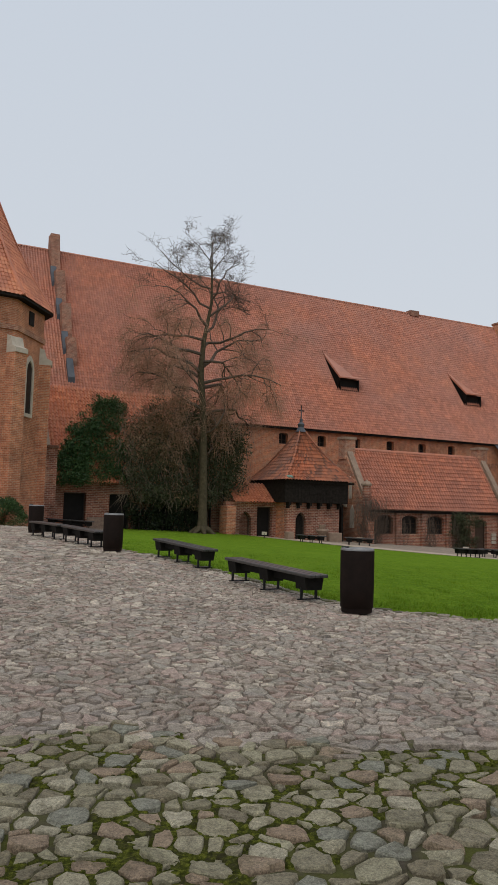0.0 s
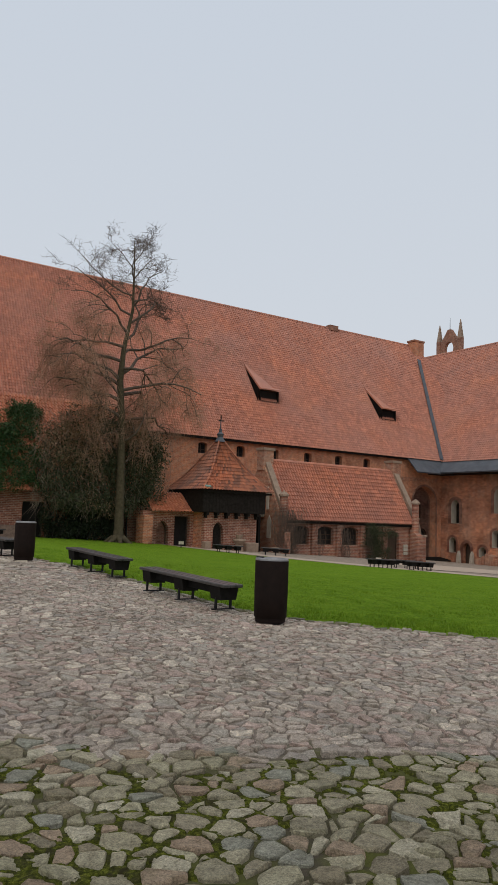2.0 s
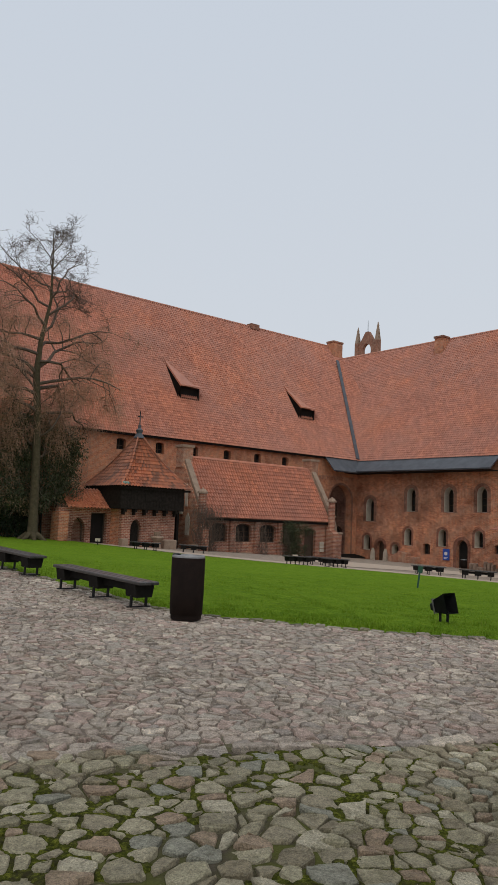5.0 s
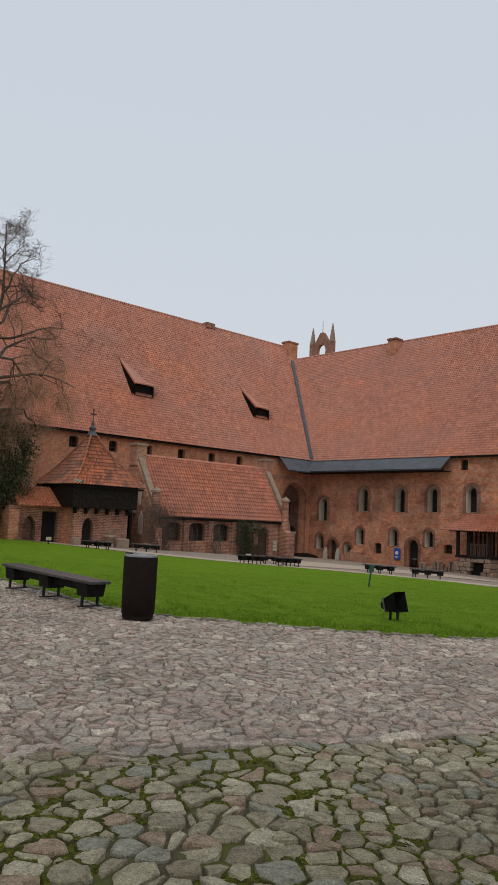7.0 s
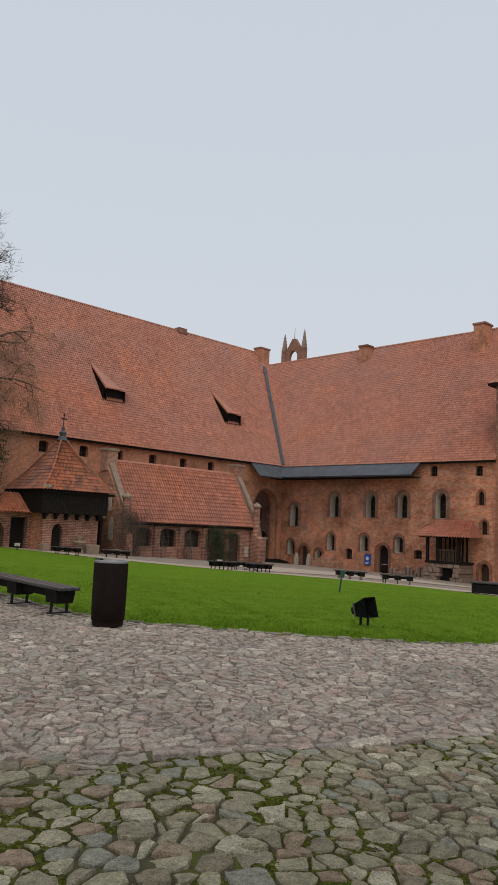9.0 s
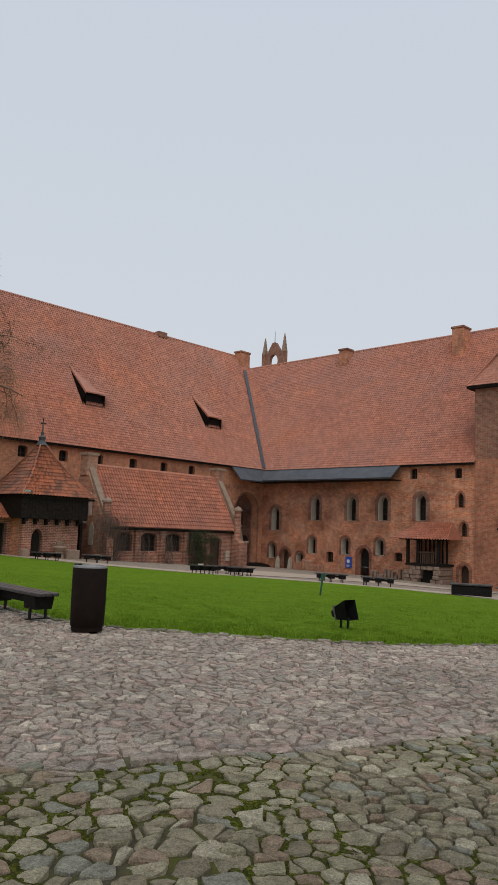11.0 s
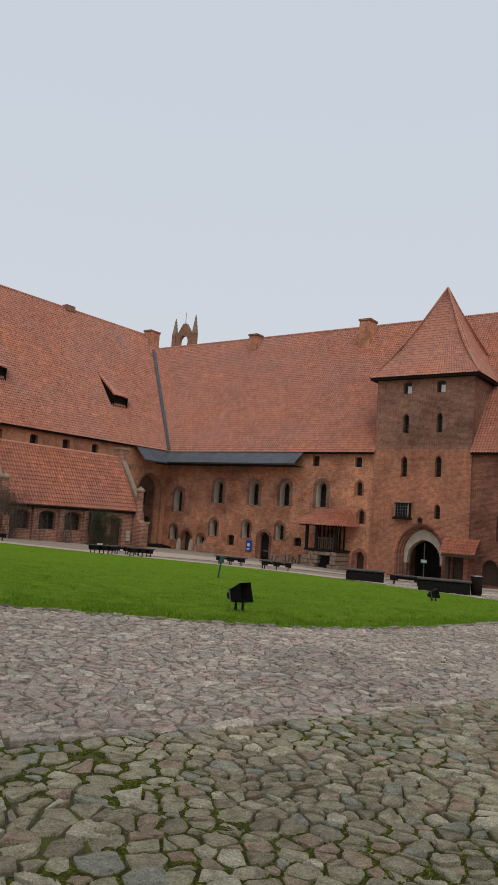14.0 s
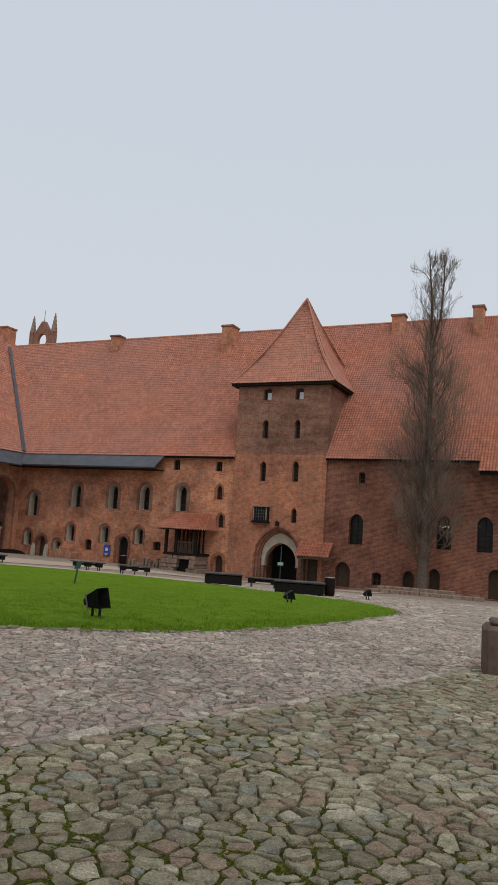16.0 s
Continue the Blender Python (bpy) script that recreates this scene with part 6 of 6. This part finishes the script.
strip("path", [(-13, 62), (-7, 60.4), (-1, 56.8), (4, 51.6), (8, 47.8), (13, 43.9), (18.5, 40.8), (21.5, 37.2), (23.5, 32.0), (24.4, 26)], 2.4, 0.022, GRAVEL, "pale gravel path along the lawn's far side", "path")
strip("path", [(16, 50), (22, 51.5), (29, 50), (34, 46), (37.5, 41), (40, 36)], 9.0, 0.016, GRAVEL, "pale worn paving before the north wing", "path")

# ---- grass blades near the camera ----
rg = np.random.RandomState(21)
vs, fs = [], []
n_blades = 0
while n_blades < 85000:
    x, y = rg.uniform(-5, 22), rg.uniform(11.2, 27)
    dist = math.hypot(x, y)
    if rg.rand() > (14.0 / max(14.0, dist)) ** 3 or not inside(x, y):
        continue
    z = height(x, y) + 0.035
    tuft = max(0.0, noise.noise((x * 2.2, y * 2.2, 5.0)) + 0.5 * noise.noise((x * 7, y * 7, 1.0)))
    hh, a, ln = rg.uniform(0.03, 0.065) + 0.09 * tuft, rg.uniform(0, 6.28), rg.uniform(0.0, 0.05)
    wx, wy = math.cos(a) * 0.006, math.sin(a) * 0.006
    k = len(vs)
    vs += [(x - wx, y - wy, z), (x + wx, y + wy, z), (x + math.cos(a * 3) * ln, y + math.sin(a * 3) * ln, z + hh)]
    fs.append((k, k + 1, k + 2))
    n_blades += 1
tagged(part("grass", raw("grass", vs, fs), BLADE), "short damp grass blades of the lawn", "grass", kind="stuff")

# ---- paving stones ----


def paving_cells(keep, across, along, loose, sizes, gap, centre, r0, r1, t0, t1, seed):
    """Cells of stones set in rough, bowed rows round a far centre, each fitted against its neighbours: [(x, y, polygon)].
    loose: how far the stones stray from their row; sizes: how unlike they are; gap: the joint; t0, t1: the arc in degrees."""
    r = np.random.RandomState(seed)
    seeds, bins = [], {}
    d, g = r0, along * 1.15
    while d < r1:
        a = radians(t0) + r.rand() * along / d
        while a < radians(t1):
            q = d + across * loose * r.uniform(-1, 1) + across * 0.9 * noise.noise((a * d * 0.5, d * 0.5, seed))
            x, y = centre[0] + q * math.cos(a), centre[1] + q * math.sin(a)
            if keep(x, y):
                bins.setdefault((int(x // g), int(y // g)), []).append(len(seeds))
                seeds.append((x, y, (sizes * along * r.rand()) ** 2))
            a += along * r.uniform(1 - 0.75 * loose, 1 + 0.75 * loose) / d
        d += across * r.uniform(0.85, 1.15)
    cells = []
    for x, y, w in seeds:
        bx_, by_ = int(x // g), int(y // g)
        near = []
        for i in (-1, 0, 1):
            for j in (-1, 0, 1):
                for k in bins.get((bx_ + i, by_ + j), ()):
                    dx, dy = seeds[k][0] - x, seeds[k][1] - y
                    if dx or dy:
                        near.append((dx * dx + dy * dy, dx, dy, seeds[k][2]))
        near.sort()
        h = along * 0.62
        poly = [(-h, -h), (h, -h), (h, h), (-h, h)]
        reach = 2 * h * h
        for dd, dx, dy, wk in near:
            if dd > 4 * reach + 0.01:
                break
            c = (dd + w - wk) / 2 - gap * math.sqrt(dd)
            side = [px_ * dx + py_ * dy - c for px_, py_ in poly]
            if max(side) <= 0:
                continue
            out = []
            for k in range(len(poly)):
                p, q, sp, sq = poly[k - 1], poly[k], side[k - 1], side[k]
                if (sp > 0) != (sq > 0):
                    f = sp / (sp - sq)
                    out.append((p[0] + (q[0] - p[0]) * f, p[1] + (q[1] - p[1]) * f))
                if sq <= 0:
                    out.append(q)
            poly = out
            if len(poly) < 3:
                break
            reach = max(px_ * px_ + py_ * py_ for px_, py_ in poly)
        if len(poly) >= 3 and reach > 0.0016:
            cells.append((x, y, [(x + px_, y + py_) for px_, py_ in poly]))
    return cells


def stone_shape(cell, r, top, fine, origin=(0, 0, 0), tilt=0.06, blunt=0.2):
    """Vertices and faces of one flat-topped paving stone with blunted corners on its cell."""
    x, y, poly = cell
    cx_, cy_ = sum(p[0] for p in poly) / len(poly), sum(p[1] for p in poly) / len(poly)
    cut = []
    for k in range(len(poly)):
        a, b = poly[k], poly[(k + 1) % len(poly)]
        ln = math.hypot(a[0] - b[0], a[1] - b[1])
        if ln < 0.03 or not fine:
            cut.append(((a[0] + b[0]) / 2, (a[1] + b[1]) / 2) if fine else a)
            continue
        c0, c1 = r.uniform(0.06, blunt), r.uniform(0.06, blunt)
        cut += [(a[0] + (b[0] - a[0]) * c0, a[1] + (b[1] - a[1]) * c0), (b[0] + (a[0] - b[0]) * c1, b[1] + (a[1] - b[1]) * c1)]
    poly = cut if len(cut) > 2 else poly
    g = height(cx_, cy_)
    tx, ty = r.normal() * tilt, r.normal() * tilt
    vs, fs = [], []
    n = len(poly)
    wob = [1 - abs(r.normal()) * 0.06 for _ in poly]
    for q, (s, z) in enumerate(((1.0, -0.04), (0.97, top - 0.008), (0.84, top))):
        for w, (a, b) in zip(wob, poly):
            dx, dy = (a - cx_) * s * w, (b - cy_) * s * w
            vs.append((cx_ + dx - origin[0], cy_ + dy - origin[1], g + z + (dx * tx + dy * ty + r.normal() * 0.004 if q else 0) - origin[2]))
    for q in range(2):
        for k in range(n):
            fs.append((q * n + k, q * n + (k + 1) % n, (q + 1) * n + (k + 1) % n, (q + 1) * n + k))
    fs.append(tuple(range(2 * n, 3 * n)))
    return vs, fs


def seam(x):
    """Where the rough field stones end and the closer-laid setts begin."""
    ragged = 0.45 * noise.noise((x * 1.7, 3.1, 0.0)) + 0.3 * noise.noise((x * 5.0, 8.0, 0.0))
    return 5.35 + 0.017 * max(0.0, x) ** 2 + ragged * min(1.0, max(0.0, (1.3 - x) / 0.6))


def seen_sector(x, y, lo, hi):
    a = math.degrees(math.atan2(x, y))
    return lo < a < hi


rs = np.random.RandomState(17)


def rough_side(x, y):
    return y < seam(x) - (0.09 if x > 1.1 else 0.0) and (math.hypot(x, y) < 4.8 or (math.hypot(x, y) < 14 and seen_sector(x, y, -24, 67)))


def sett_side(x, y):
    return y >= seam(x) + (0.13 if x > 1.1 else 0.0) and math.hypot(x, y) < 19 and seen_sector(x, y, -23, 64) and not inside(x, y)


# the field stones lie loose and random to the west and in tighter rows to the east
field = paving_cells(lambda x, y: rough_side(x, y) and x < 1.54 + 0.25 * math.sin(y * 3), 0.125, 0.18, 0.72, 0.66, 0.007, (-10, -8), 2.5, 30, -10, 105, 31)
field += paving_cells(lambda x, y: rough_side(x, y) and x >= 1.66 + 0.25 * math.sin(y * 3), 0.094, 0.17, 0.42, 0.6, 0.005, (-10, -8), 2.5, 30, -10, 105, 34)
field.sort(key=lambda c: (c[0] - 1.9) ** 2 + (c[1] - 4.0) ** 2)


def proud(x):
    """The tighter rows to the east stand a little higher out of their bed."""
    return 0.014 * ease(x, 1.0, 3.0)


cobbles = tagged(new("cobbles"), "rough field-stone cobbles with mossy joints", "cobbles", kind="structure")
for cell in field[:300]:
    org = (cell[0], cell[1], height(cell[0], cell[1]))
    sv, sf = stone_shape(cell, rs, 0.003 + rs.rand() * 0.018 + proud(cell[0]), True, org, 0.085)
    st = part("cobble", raw("cobble", sv, sf), COBBLE, cobbles)
    st.location = org


def stone_bed(name, cells, top, vary, fine, material, parent, tilt=0.06, lift=lambda x: 0.0):
    vs, fs = [], []
    for cell in cells:
        sv, sf = stone_shape(cell, rs, top + rs.rand() * vary + lift(cell[0]), fine, tilt=tilt)
        k = len(vs)
        vs += sv
        fs += [tuple(i + k for i in q) for q in sf]
    return tagged(part(name, raw(name, vs, fs), material, parent), kind="stuff")


stone_bed("cobble_bed", field[300:], 0.003, 0.018, True, COBBLE_FAR, cobbles, 0.085, proud)
vs, fs = [], []
for cx_, cy_, poly in field:
    if math.hypot(cx_, cy_) > 8.0:
        continue
    for q, (a, b) in enumerate(poly):
        m_ = noise.noise((a * 0.9, b * 0.9, 7.0)) + 0.35 * noise.noise((a * 3.5, b * 3.5, 2.0)) - 0.07 * max(0.0, math.hypot(a, b) - 4.3)
        m_ += 0.22 * ease(a, 0.3, 1.6) * (1 - ease(math.hypot(a, b), 4.2, 5.6))
        if m_ < -0.03:
            continue
        a2, b2 = poly[q - 1]
        for _ in range(4):
            f = rs.rand() * 0.5
            x, y = a + (a2 - a) * f + rs.normal() * 0.012, b + (b2 - b) * f + rs.normal() * 0.012
            rad, hh = rs.uniform(0.02, 0.05), rs.uniform(0.008, 0.018)
            k = len(vs)
            z = height(x, y) - 0.008 + 0.6 * proud(x)
            ph = rs.rand() * 6.28
            for q2, (sc, up) in enumerate(((1.0, -0.004), (0.7, hh * 0.8))):
                vs += [(x + rad * sc * math.cos(ph + j * 1.2566) * rs.uniform(0.75, 1.2), y + rad * sc * math.sin(ph + j * 1.2566) * rs.uniform(0.75, 1.2), z + up) for j in range(5)]
            vs.append((x, y, z + hh))
            fs += [(k + j, k + (j + 1) % 5, k + 5 + (j + 1) % 5, k + 5 + j) for j in range(5)] + [(k + 5 + j, k + 5 + (j + 1) % 5, k + 10) for j in range(5)]
tagged(part("moss", raw("moss", vs, fs, True), MOSS), "olive green moss tufts in the cobble joints", "moss", kind="stuff")
setts = tagged(new("setts"), "worn granite setts laid in uneven rows", "paving", kind="structure")
near_setts = paving_cells(sett_side, 0.084, 0.18, 0.6, 0.55, 0.0045, (-4, -2), 5, 30, 0, 115, 32)
near_setts.sort(key=lambda c: (c[0] - 1.5) ** 2 + (c[1] - 4.0) ** 2)
for cell in near_setts[:300]:
    org = (cell[0], cell[1], height(cell[0], cell[1]))
    sv, sf = stone_shape(cell, rs, -0.003 + rs.rand() * 0.015, True, org, 0.11)
    st = part("sett", raw("sett", sv, sf), SETT_ONE, setts)
    st.location = org
stone_bed("sett_bed", near_setts[300:], -0.003, 0.015, False, SETT_FAR, setts, 0.12)
far_setts = paving_cells(lambda x, y: 19 <= math.hypot(x, y) < 42 and (seen_sector(x, y, -23, -4) or seen_sector(x, y, 38, 64)) and not inside(x, y), 0.17, 0.32, 0.45, 0.5, 0.008, (-4, -2), 18, 52, 0, 125, 33)
stone_bed("sett_bed", far_setts, 0.006, 0.024, False, SETT_FAR, setts)

border = tagged(new("paving_border"), "row of long stones between cobbles and setts", "edging", kind="structure")
bx = 1.2
while bx < 9.6:
    ln = rs.uniform(0.22, 0.42)
    ya, yb = seam(bx) + 0.03, seam(bx + ln) + 0.03
    cell = (bx + ln / 2, (ya + yb) / 2, [(bx + 0.01, ya - 0.06), (bx + ln - 0.01, yb - 0.06), (bx + ln - 0.01, yb + 0.06), (bx + 0.01, ya + 0.06)])
    org = (cell[0], cell[1], height(cell[0], cell[1]))
    sv, sf = stone_shape(cell, rs, 0.02 + rs.rand() * 0.016, True, org, 0.05, 0.12)
    st = part("border_stone", raw("border_stone", sv, sf), SETT_ONE, border)
    st.location = org
    bx += ln
edging = tagged(new("lawn_edging"), "low edging of rough flat stones round the lawn", "edging", kind="structure")
dense = smooth_loop(LAWN_EDGE, 40)
runs, last, made = [], None, 0
rest_v, rest_f = [], []
for k, p in enumerate(dense):
    if last is None or (p - last).length > runs[-1] + 0.015:
        if last is not None:
            d = (p - last)
            a, ln = math.atan2(d.y, d.x), d.length
            mid = (p + last) / 2
            w, hh = rs.uniform(0.09, 0.18), rs.uniform(0.012, 0.052)
            loop = [(-ln / 2 + 0.012, -w / 2 * rs.uniform(0.7, 1)), (-ln * 0.1, -w / 2 * rs.uniform(0.9, 1.15)), (ln / 2 - 0.012, -w / 2 * rs.uniform(0.7, 1)), (ln / 2 - 0.012, w / 2), (-ln / 2 + 0.012, w / 2)]
            z = height(mid.x, mid.y)
            ca, sa = math.cos(a), math.sin(a)
            vs, fs = [], []
            for s, zz in ((1, -0.08), (1, hh * 0.75), (0.8, hh)):
                vs += [(lx * s * ca - ly * s * sa, lx * s * sa + ly * s * ca, zz + rs.normal() * 0.006) for lx, ly in loop]
            for q in range(2):
                fs += [(q * 5 + j, q * 5 + (j + 1) % 5, q * 5 + 5 + (j + 1) % 5, q * 5 + 5 + j) for j in range(5)]
            fs.append((10, 11, 12, 13, 14))
            if made < 280 and mid.y < 21.5 and mid.x < 20.5:
                ob = part("edging_stone", raw("edging_stone", vs, fs), EDGE_ONE, edging)
                ob.location = (mid.x, mid.y, z)
                made += 1
            else:
                b0 = len(rest_v)
                rest_v += [(a_ + mid.x, b_ + mid.y, c_ + z) for a_, b_, c_ in vs]
                rest_f += [tuple(i + b0 for i in q) for q in fs]
        last = p
        runs.append(rs.uniform(0.13, 0.28))
tagged(part("edging_run", raw("edging_run", rest_v, rest_f), COBBLE_FAR, edging), kind="stuff")
